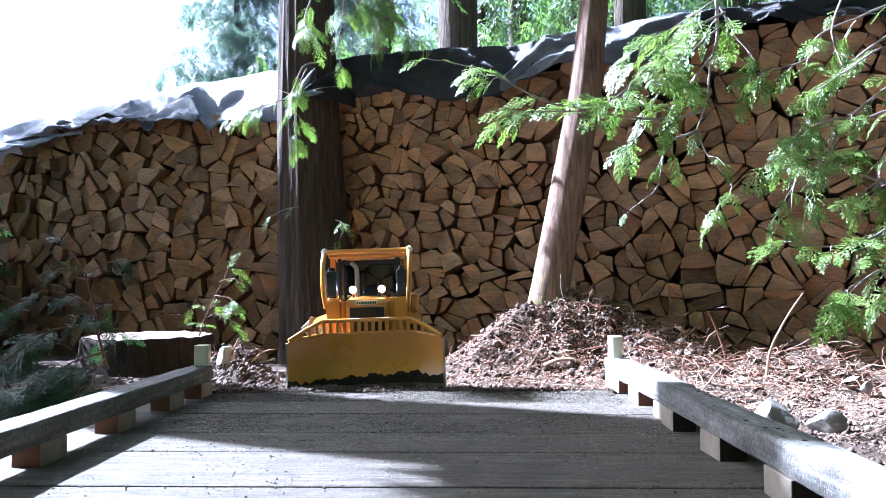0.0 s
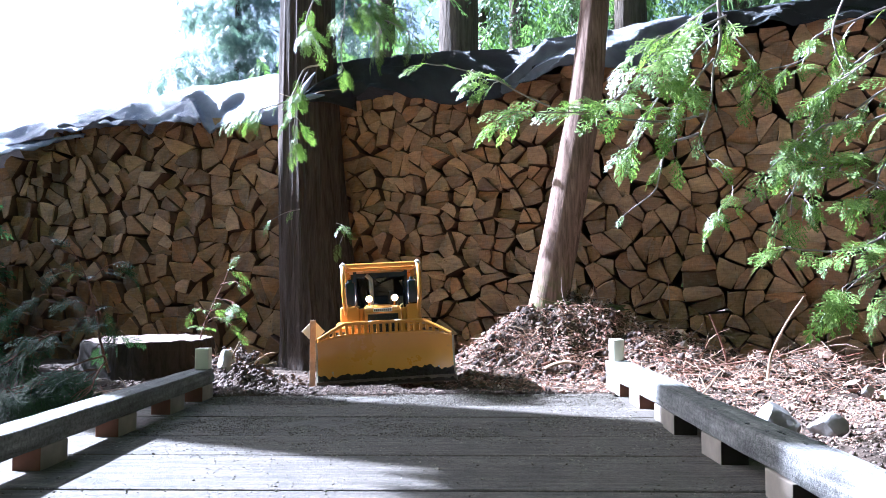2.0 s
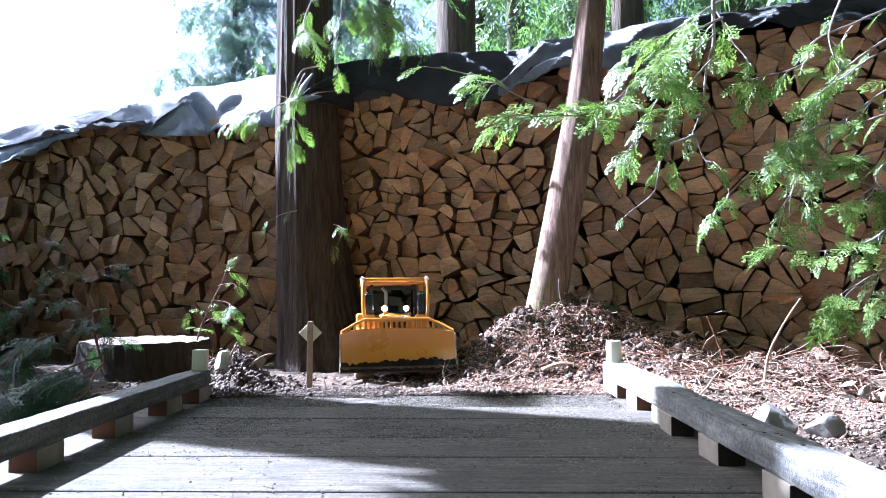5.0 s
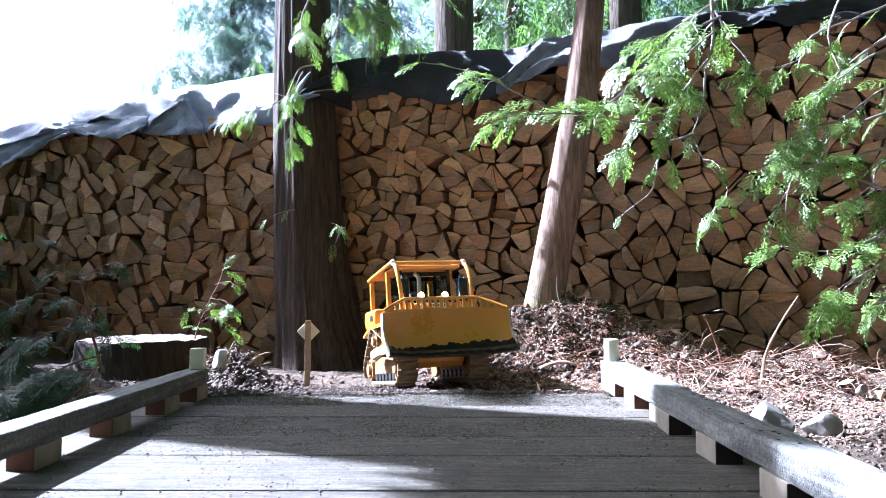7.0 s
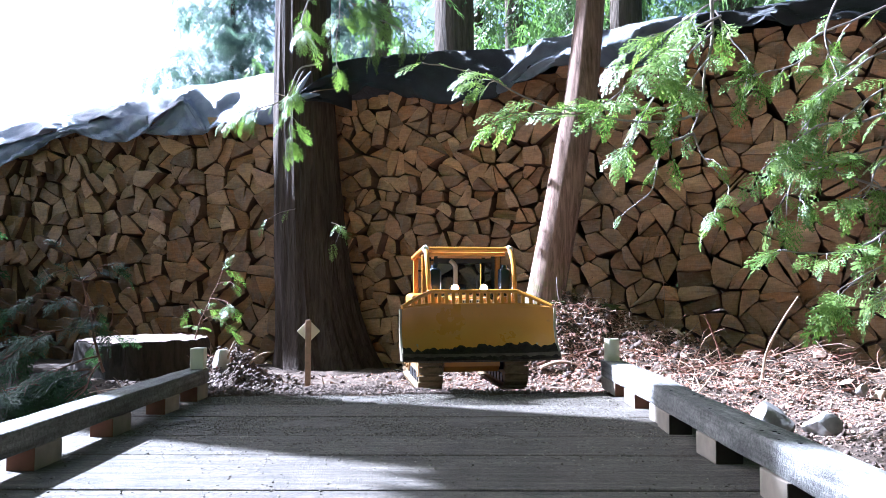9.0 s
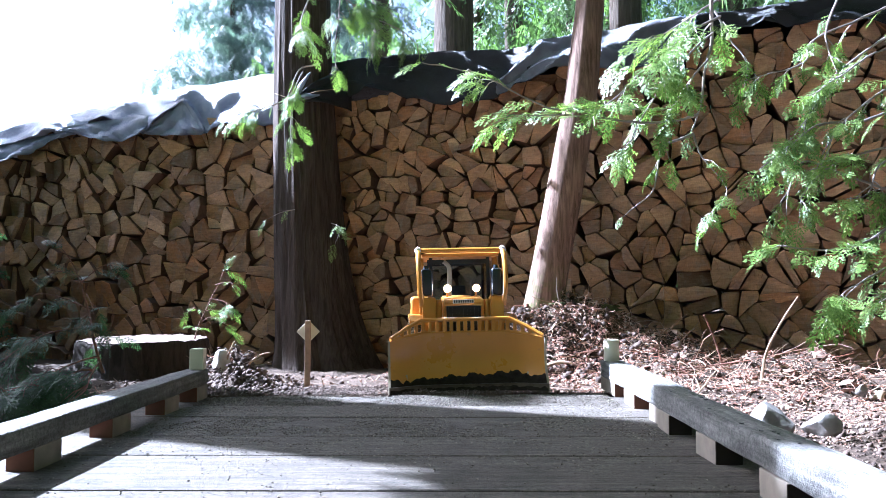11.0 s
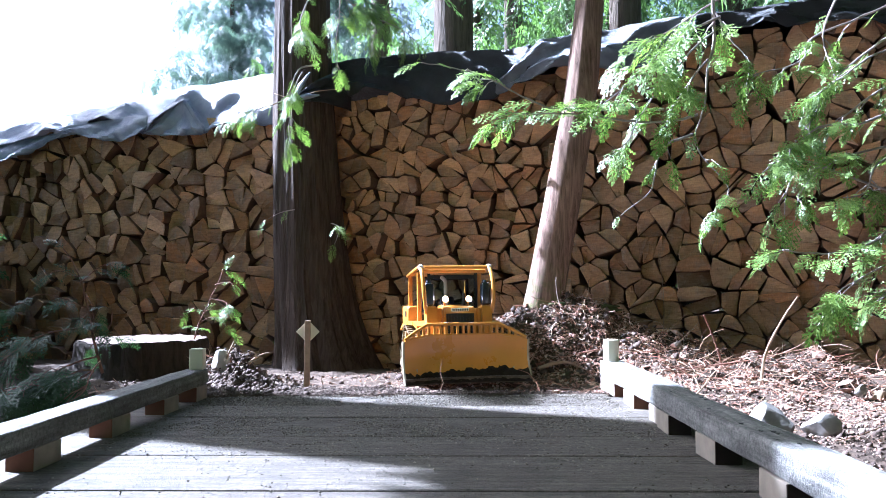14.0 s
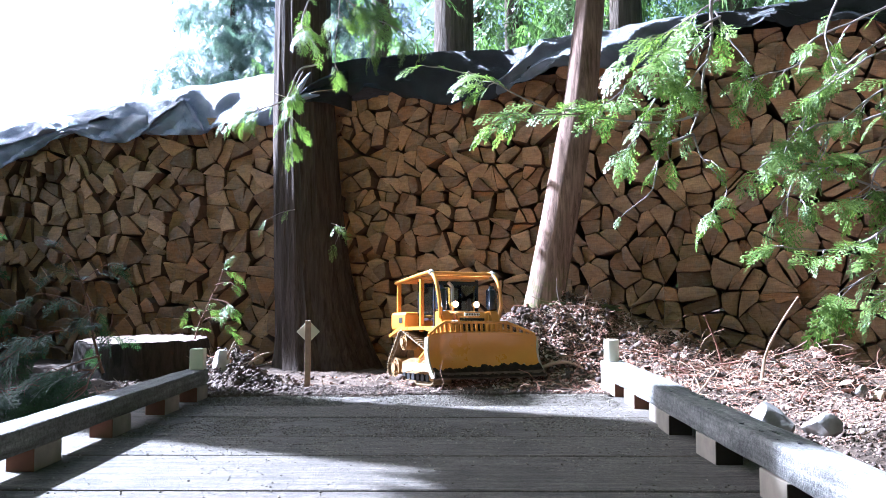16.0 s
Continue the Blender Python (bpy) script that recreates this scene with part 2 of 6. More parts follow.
def box(bm, c, s, bev=0.0, m=None, seg=2):
    made = bmesh.ops.create_cube(bm, size=1.0)["verts"]
    bmesh.ops.scale(bm, vec=s, verts=made)
    if bev > 0:
        edges = list({e for v in made for e in v.link_edges})
        made = bmesh.ops.bevel(bm, geom=edges, offset=bev, segments=seg, affect="EDGES", profile=0.5)["verts"]
    bmesh.ops.transform(bm, matrix=Matrix.Translation(c) @ (m or Matrix()), verts=made)
    return made


def tube(bm, pts, radii, seg=8, cap=True, wob=0.0, rng=random):
    pts = [Vector(p) for p in pts]
    if isinstance(radii, (int, float)):
        radii = [radii] * len(pts)
    rings, side = [], None
    for i, p in enumerate(pts):
        d = (pts[min(i + 1, len(pts) - 1)] - pts[max(i - 1, 0)]).normalized()
        if side is None:
            side = d.orthogonal().normalized()
        side = (side - d * side.dot(d)).normalized()
        up = d.cross(side)
        ring = []
        for k in range(seg):
            a = 2 * math.pi * k / seg
            r = radii[i] * (1 + (rng.uniform(-wob, wob) if wob else 0))
            ring.append(bm.verts.new(p + (side * math.cos(a) + up * math.sin(a)) * r))
        rings.append(ring)
    for a, b in zip(rings, rings[1:]):
        for k in range(seg):
            bm.faces.new((a[k], a[(k + 1) % seg], b[(k + 1) % seg], b[k]))
    if cap:
        bm.faces.new(list(reversed(rings[0])))
        bm.faces.new(rings[-1])
    return rings


def prism(bm, outline, lo, hi, axis="x"):
    """A solid from an outline of (u, v), swept from lo to hi along the axis; u, v are the other two axes in order."""
    def at(u, v, w):
        return {"x": (w, u, v), "y": (u, w, v), "z": (u, v, w)}[axis]
    a = [bm.verts.new(at(u, v, lo)) for u, v in outline]
    b = [bm.verts.new(at(u, v, hi)) for u, v in outline]
    k = len(outline)
    faces = [bm.faces.new(a), bm.faces.new(list(reversed(b)))]
    for i in range(k):
        faces.append(bm.faces.new((a[i], b[i], b[(i + 1) % k], a[(i + 1) % k])))
    bmesh.ops.recalc_face_normals(bm, faces=faces)
    return a + b


def smooth_line(pts, n=5):
    """Catmull-Rom through pts."""
    p = [Vector(q) for q in pts]
    p = [2 * p[0] - p[1]] + p + [2 * p[-1] - p[-2]]
    out = []
    for i in range(1, len(p) - 2):
        for k in range(n):
            t = k / n
            a, b, c, d = p[i - 1:i + 3]
            out.append(0.5 * (2 * b + (c - a) * t + (2 * a - 5 * b + 4 * c - d) * t * t + (3 * b - a - 3 * c + d) * t ** 3))
    out.append(p[-2])
    return out


def bump2(x, y, cx, cy, sx, sy):
    return math.exp(-((x - cx) / sx) ** 2 - ((y - cy) / sy) ** 2)


def fbm(x, y, z=0.0, octaves=4):
    return noise.fractal((x, y, z), 1.0, 2.0, octaves, noise_basis="PERLIN_ORIGINAL")


# ---- ground, deck, kerb rails ----
WALL_O, WALL_U, WALL_N = Vector((0, 3.149, 0)), Vector((0.938, -0.347, 0)), Vector((0.347, 0.938, 0))
WALL_M = Matrix(((0.938, 0.347, 0, 0), (-0.347, 0.938, 0, 3.149), (0, 0, 1, 0), (0, 0, 0, 1)))
TURN_L = Matrix.Translation((-0.80, 3.446, 0)) @ pose(0, 0, 0, 0, 0, 6) @ Matrix.Translation((0.80, -3.446, 0))
DECK_END = 1.785
DECK_TILT = Matrix.Translation((0, 0.9, 0)) @ pose(0, 0, 0, 1.03) @ Matrix.Translation((0, -0.9, 0))


def deck_top(y):
    return 0.018 * (y - 0.9)


def spill_edge(x):
    """How far the dug soil reaches back over the end of the deck."""
    u = min(1.0, max(0.0, (x + 0.55) / 0.85))
    return 1.718 + 0.062 * u + 0.010 * fbm(x * 14, 3.0)


def ground_z(x, y):
    near = math.exp(-(max(0.0, abs(x) - 2.5) / 2.0) ** 2 - (max(0.0, abs(y - 2) - 2.5) / 2.0) ** 2)
    rough = 0.012 * fbm(x * 5, y * 5) + 0.007 * fbm(x * 17, y * 17, 3) + 0.004 * fbm(x * 45, y * 45, 7)
    z = -0.045 + rough * (0.5 + 0.5 * near)
    mound = bump2(x, y, 0.37, 2.63, 0.32, 0.20)
    z += mound * (0.272 + 0.05 * fbm(x * 8, y * 8, 1) + 0.028 * fbm(x * 28, y * 28, 2))
    ridge = bump2(x, y, 0.64, 2.56, 0.24, 0.19)
    z += ridge * (0.045 + 0.05 * fbm(x * 9, y * 9, 6) + 0.05 * fbm(x * 30, y * 30, 3)) * (1 - 0.6 * mound)
    side = bump2(x, y, 0.98, 2.32, 0.48, 0.28)
    z += side * (0.095 + 0.05 * fbm(x * 9, y * 9, 5) + 0.02 * fbm(x * 33, y * 33, 2))
    left = bump2(x, y, -0.62, 2.12, 0.13, 0.16)
    z += left * (0.085 + 0.06 * fbm(x * 14, y * 14, 4) + 0.03 * fbm(x * 40, y * 40, 2))
    z += 0.05 * bump2(x, y, -0.95, 2.4, 0.5, 0.4)
    pad = bump2(x, y, -0.1, 2.45, 0.42, 0.45)
    z += pad * 0.018
    lip = bump2(x, y, -0.10, 1.86, 0.60, 0.11)
    z += lip * (0.050 + 0.018 * max(0.0, -x) / 0.4 + 0.012 * fbm(x * 12, y * 12, 8) + 0.010 * fbm(x * 40, y * 40, 9))
    heap = bump2(x, y, -0.525, 1.96, 0.10, 0.12)
    z += heap * (0.034 + 0.04 * fbm(x * 16, y * 16, 11) + 0.025 * fbm(x * 45, y * 45, 12))
    if -0.68 < x < 0.48:
        e = spill_edge(x) if x > -0.56 else 1.74
        if y < e:
            z = min(z, -0.085)
        elif y < DECK_END + 0.01:
            z = max(z, deck_top(y) + 0.003 + 0.10 * (y - e) * (1 + fbm(x * 30, y * 30)))
    return z


def make_ground():
    def axis(lo, hi, step, far):
        fine = list(np.arange(lo, hi + step / 2, step))
        a, b, d = [], [], step
        x = hi
        while x < far:
            d *= 1.35
            x += d
            b.append(x)
        x, d = lo, step
        while x > -far:
            d *= 1.35
            x -= d
            a.append(x)
        return a[::-1] + fine + b
    xs, ys = axis(-2.0, 1.8, 0.016, 400), axis(0.6, 3.3, 0.016, 400)
    verts = [(x, y, ground_z(x, y)) for y in ys for x in xs]
    w = len(xs)
    faces = [(j * w + i, j * w + i + 1, (j + 1) * w + i + 1, (j + 1) * w + i) for j in range(len(ys) - 1) for i in range(w - 1)]
    ob = new("ground", raw_mesh("ground", verts, faces, SOIL, True))
    tagged(ob, "brown forest soil with mounds of dug earth", "ground", kind="structure")


def make_deck():
    deck = empty("deck", DECK_TILT, "weathered grey plank deck scattered with grit", "deck", kind="structure")
    rng = random.Random(3)
    y = -0.75
    while y < DECK_END - 0.05:
        d = 0.145 if rng.random() < 0.5 else 0.19
        d = min(d, DECK_END - y)
        bm = bmesh.new()
        box(bm, (0, 0, 0), (1.16, d - 0.004, 0.026), 0.003)
        part("plank", bm, DECK, deck, m=pose(-0.09 + rng.uniform(-0.01, 0.01), y + d / 2, -0.013 + rng.uniform(-0.0015, 0.0015), rng.uniform(-0.15, 0.15), 0, rng.uniform(-0.15, 0.15)))
        y += d
    for x in (-0.55, -0.09, 0.37):
        bm = bmesh.new()
        box(bm, (x, 0.55, -0.046), (0.04, 2.6, 0.038), 0.002)
        part("bearer", bm, RAIL, deck)


def weathered_beam(size, rng, segs=14):
    """A worn timber along y, with uneven, softened edges."""
    sx, sy, sz = size
    bm = bmesh.new()
    prof = []
    r = min(sx, sz) * 0.12
    for cx, cz, a0 in ((sx / 2 - r, -sz / 2 + r, -90), (sx / 2 - r, sz / 2 - r, 0), (-sx / 2 + r, sz / 2 - r, 90), (-sx / 2 + r, -sz / 2 + r, 180)):
        for k in range(3):
            a = radians(a0 + 45 * k)
            prof.append((cx + r * math.cos(a), cz + r * math.sin(a)))
    rings = []
    sd = rng.uniform(0, 50)
    for i in range(segs + 1):
        y = -sy / 2 + sy * i / segs
        ring = []
        for k, (u, v) in enumerate(prof):
            ring.append(bm.verts.new((u + 0.0016 * fbm(sd + y * 9, k * 0.7), y, v + 0.0016 * fbm(sd + y * 9, k * 0.7, 5))))
        rings.append(ring)
    for a, b in zip(rings, rings[1:]):
        for k in range(12):
            bm.faces.new((a[k], b[k], b[(k + 1) % 12], a[(k + 1) % 12]))
    bm.faces.new(rings[0])
    bm.faces.new(list(reversed(rings[-1])))
    bmesh.ops.recalc_face_normals(bm, faces=bm.faces)
    return bm


def make_rail(label, x, y0, y1, z0, z1, width, blocks, turn=0.0):
    """A beam on blocks; the blocks' sawn ends are redder than their sides, near black on the rail with nail holes."""
    rng = random.Random(int(100 * y1 + 7))
    mid = Vector((x, (y0 + y1) / 2, 0))
    rail = empty("kerb_rail", DECK_TILT @ Matrix.Translation(mid) @ pose(0, 0, 0, 0, 0, turn), label, "rail", "kerb rails of the deck")
    part("beam", weathered_beam((width, y1 - y0, z1 - z0), rng, 40), RAIL, rail, smooth=True, m=pose(0, 0, (z0 + z1) / 2))
    inner = 1 if x < 0 else -1
    for yb, length in blocks:
        bm = bmesh.new()
        box(bm, (inner * 0.004, 0, z0 / 2), (width - 0.010, length, z0), 0.0015)
        bm.normal_update()
        for f in bm.faces:
            f.material_index = 1 if abs(f.normal.y) > 0.8 else 0
        part("block", bm, [BLOCK, BLOCK_DARK if "nail" in label else BLOCK_RED], rail, m=pose(rng.uniform(-0.002, 0.002), yb - mid.y, 0, 0, 0, rng.uniform(-2, 2)))


def nail_holes(x, y0, y1, z, n, seed):
    rng = random.Random(seed)
    for _ in range(n):
        # A short black cylinder stands in for the dark inside of each hole.
        bm = bmesh.new()
        tube(bm, [(0, 0, -0.002), (0, 0, 0.0006)], rng.uniform(0.0015, 0.003), 8)
        ob = link_mesh("nail", bm, BLACK)
        ob.matrix_basis = DECK_TILT @ pose(x + rng.uniform(-0.018, 0.018), rng.uniform(y0, y1), z)
        tagged(ob, "nail hole in the rail, drawn as a black dot", "nail", "nails in the rail")


make_ground()
make_deck()
make_rail("long weathered grey timber kerb rail on short wooden blocks", -0.567, -0.3, 1.72, 0.031, 0.064, 0.048,
          [(y, 0.072) for y in (0.10, 0.34, 0.58, 0.81, 1.048, 1.279, 1.502, 1.680)])
make_rail("weathered grey timber kerb rail with nail holes on blocks", 0.378, -0.3, 1.354, 0.033, 0.070, 0.048,
          [(y, 0.078) for y in (0.15, 0.40, 0.64, 0.868, 1.10, 1.315)])
make_rail("short thick pale timber kerb rail on blocks", 0.388, 1.362, 1.89, 0.030, 0.068, 0.054,
          [(1.40, 0.07), (1.60, 0.10), (1.81, 0.15)])

nail_holes(0.378, 0.75, 1.33, 0.0705, 12, 4)


def end_post(label, x, y, z, w, h):
    bm = bmesh.new()
    if "round" in label:
        tube(bm, [(0, 0, 0), (0, 0, h - 0.002), (0, 0, h)], [w * 0.5, w * 0.5, w * 0.45], 18)
    else:
        box(bm, (0, 0, h / 2), (w, 0.03, h), 0.002)
    ob = link_mesh("end_post", bm, CREAM, smooth="round" in label)
    ob.matrix_basis = DECK_TILT @ pose(x, y, z, 0, 0, 4)
    tagged(ob, label, "post", "end posts")


end_post("small cream painted block standing on the rail end", -0.560, 1.700, 0.064, 0.030, 0.046)
end_post("small cream round peg standing on the thick rail end", 0.384, 1.868, 0.068, 0.036, 0.052)

# ---- firewood ----
def clip(poly, p, nrm):
    out = []
    for i, a in enumerate(poly):
        b = poly[(i + 1) % len(poly)]
        da, db = (a[0] - p[0]) * nrm[0] + (a[1] - p[1]) * nrm[1], (b[0] - p[0]) * nrm[0] + (b[1] - p[1]) * nrm[1]
        if da <= 0:
            out.append(a)
        if (da < 0 < db) or (db < 0 < da):
            t = da / (da - db)
            out.append((a[0] + t * (b[0] - a[0]), a[1] + t * (b[1] - a[1])))
    return out


def area(poly):
    return 0.5 * sum(a[0] * b[1] - b[0] * a[1] for a, b in zip(poly, poly[1:] + poly[:1]))


def shrink(poly, d):
    """The outline moved in by d along each edge."""
    out = list(poly)
    for i, a in enumerate(poly):
        b = poly[(i + 1) % len(poly)]
        ex, ey = b[0] - a[0], b[1] - a[1]
        ln = math.hypot(ex, ey)
        if ln < 1e-6:
            continue
        n = (ey / ln, -ex / ln)
        out = clip(out, (a[0] - n[0] * d, a[1] - n[1] * d), n)
        if len(out) < 3:
            return []
    return out


def fewer_corners(poly, n):
    """The outline with its least important corners dropped."""
    poly = list(poly)
    while len(poly) > n:
        def loss(i):
            (ax, ay), (bx, by), (cx, cy) = poly[i - 1], poly[i], poly[(i + 1) % len(poly)]
            return abs((bx - ax) * (cy - ay) - (cx - ax) * (by - ay))
        poly.pop(min(range(len(poly)), key=loss))
    return poly


def soften(poly, rng):
    """Rounds the corners and bows the edges; one edge, the bark side, bows out most."""
    out = []
    n = len(poly)
    bark = rng.randrange(n)
    for i, a in enumerate(poly):
        p, q = poly[i - 1], poly[(i + 1) % n]
        lp, lq = math.hypot(p[0] - a[0], p[1] - a[1]), math.hypot(q[0] - a[0], q[1] - a[1])
        r = rng.uniform(0.002, 0.009)
        fp, fq = min(0.38, r / max(lp, 1e-5)), min(0.38, r / max(lq, 1e-5))
        u = (a[0] + fp * (p[0] - a[0]), a[1] + fp * (p[1] - a[1]))
        v = (a[0] + fq * (q[0] - a[0]), a[1] + fq * (q[1] - a[1]))
        out += [u, ((u[0] + v[0] + 1.4 * a[0]) / 3.4, (u[1] + v[1] + 1.4 * a[1]) / 3.4), v]
        w = (0.10 if i == bark else rng.uniform(-0.035, 0.05)) * lq
        nx, nz = (q[1] - a[1]) / max(lq, 1e-5), -(q[0] - a[0]) / max(lq, 1e-5)
        out.append(((a[0] + q[0]) / 2 + nx * w, (a[1] + q[1]) / 2 + nz * w))
    return out


def split_up(poly, size, rng):
    """A round's outline split into wedges, from a corner to the far side, until the pieces are of firewood size."""
    if len(poly) < 3 or area(poly) < size * rng.uniform(0.85, 1.7):
        return [poly]
    n, whole, best = len(poly), area(poly), None
    for i in range(n):
        for j in range(n):
            if (j - i) % n in (0, n - 1):
                continue
            c, u, v = poly[i], poly[j], poly[(j + 1) % n]
            if rng.random() < 0.25:
                w, f = poly[(i + 1) % n], rng.uniform(0.3, 0.6)
                c = (c[0] + f * (w[0] - c[0]), c[1] + f * (w[1] - c[1]))
            f = rng.uniform(0.3, 0.7)
            d = (u[0] + f * (v[0] - u[0]), u[1] + f * (v[1] - u[1]))
            ln = max(math.hypot(d[0] - c[0], d[1] - c[1]), 1e-6)
            nrm = ((d[1] - c[1]) / ln, -(d[0] - c[0]) / ln)
            pieces = [clip(poly, c, nrm), clip(poly, c, (-nrm[0], -nrm[1]))]
            least = min(area(p) if len(p) > 2 else 0.0 for p in pieces)
            score = ln * rng.uniform(0.7, 1.3) * (1.0 if least > 0.32 * whole else 3.0)
            if least > 0.12 * whole and (best is None or score < best[0]):
                best = (score, pieces)
    if best is None:
        return [poly]
    out = []
    for piece in best[1]:
        if len(piece) > 2 and area(piece) > 0.0006:
            out += split_up(piece, size, rng)
    return out


def log_cells(s0, s1, top, rng, size):
    pitch = math.sqrt(size * 2.3)
    pts = []
    rows = int(1.3 / (pitch * 0.86))
    for r in range(-1, rows + 2):
        s = s0 - pitch * rng.uniform(0.5, 1.5)
        while s < s1 + pitch:
            pts.append((s + rng.uniform(-0.36, 0.36) * pitch, (r + 0.5) * pitch * 0.86 + rng.uniform(-0.36, 0.36) * pitch - 0.05))
            s += pitch * rng.uniform(0.75, 1.25)
    cells = []
    for p in pts:
        if not (s0 - 0.1 < p[0] < s1 + 0.1 and -0.1 < p[1] < top(p[0]) + 0.1):
            continue
        poly = [(p[0] - 0.3, p[1] - 0.3), (p[0] + 0.3, p[1] - 0.3), (p[0] + 0.3, p[1] + 0.3), (p[0] - 0.3, p[1] + 0.3)]
        for q in pts:
            d = math.hypot(q[0] - p[0], q[1] - p[1])
            if 0 < d < 0.6:
                poly = clip(poly, ((p[0] + q[0]) / 2, (p[1] + q[1]) / 2), ((q[0] - p[0]) / d, (q[1] - p[1]) / d))
        poly = clip(poly, (0, top(p[0]) + 0.04), (0, 1))
        poly = clip(poly, (s0 - 0.03, 0), (-1, 0))
        poly = clip(poly, (s1 + 0.03, 0), (1, 0))
        if len(poly) > 2:
            cells += [fewer_corners(c, 4) for c in split_up(fewer_corners(poly, 6), size, rng)]
    return cells


def make_log(poly, rng, parent):
    body = shrink(poly, rng.uniform(0.0008, 0.0030))
    if len(body) < 3 or area(body) < 0.0007:
        return
    body = soften(body, rng)
    cx, cz = sum(p[0] for p in body) / len(body), sum(p[1] for p in body) / len(body)
    turn = radians(rng.uniform(-5, 5))
    c, s = math.cos(turn), math.sin(turn)
    body = [(cx + c * (x - cx) - s * (z - cz), cz + s * (x - cx) + c * (z - cz)) for x, z in body]
    k = rng.randrange(len(body))
    ox, oz = body[k][0] * 0.8 + cx * 0.2, body[k][1] * 0.8 + cz * 0.2
    tx, tz = rng.uniform(-0.26, 0.26), rng.uniform(-0.30, 0.16)
    front = rng.gauss(0, 0.016)
    r = rng.uniform(0.002, 0.005)
    verts, n = [], len(body)
    for f, dy in ((1 - r / 0.05, 0.0), (1.0, r * 1.2), (1.02, 0.06), (1.16, 0.42)):
        for x, z in body:
            px, pz = cx + (x - cx) * f, cz + (z - cz) * f
            tilt = tx * (px - cx) + tz * (pz - cz)
            verts.append((px - ox, dy + (tilt if dy < 0.05 else 0) + (0.002 * rng.uniform(-1, 1) if dy < 0.01 else 0), pz - oz))
    verts.append((cx - ox, rng.uniform(-0.004, 0.004), cz - oz))
    faces = [(4 * n, i, (i + 1) % n) for i in range(n)]
    for l in range(3):
        for i in range(n):
            j = (i + 1) % n
            faces.append((l * n + i, (l + 1) * n + i, (l + 1) * n + j, l * n + j))
    faces.append(tuple(3 * n + i for i in range(n)))
    me = raw_mesh("log", verts, faces, [END, SIDE])
    for i, p in enumerate(me.polygons):
        p.material_index = 0 if i < 2 * n else 1
    ob = new("log", me)
    ob.parent = parent
    ob.matrix_basis = pose(ox, front, oz)


def woodpile(label, s0, s1, top, seed, size, turn=Matrix()):
    rng = random.Random(seed)
    pile = empty("woodpile", WALL_M, label, "woodpile", "stacked firewood")
    pile.matrix_basis = turn @ WALL_M @ pose(0, 0, -0.05)
    for poly in log_cells(s0, s1, top, rng, size):
        make_log(poly, rng, pile)


woodpile("stack of split firewood with sawn ends under a tarp", -3.0, -0.83, lambda s: 1.10 if s > -2.1 else 1.10 + 0.52 * (s + 2.1), 11, 0.0066, TURN_L)
woodpile("tall stack of split cedar firewood between two trees", -0.56, 0.47, lambda s: 1.125 + 0.04 * (s + 0.5), 5, 0.0046)
woodpile("tall stack of split firewood behind hanging cedar boughs", 0.48, 2.0, lambda s: 1.16 + 0.06 * s, 23, 0.0056)

# ---- the model bulldozer; it faces -y, its origin on the ground between the tracks ----
PIVOT = Vector((0, 0, 0.05))


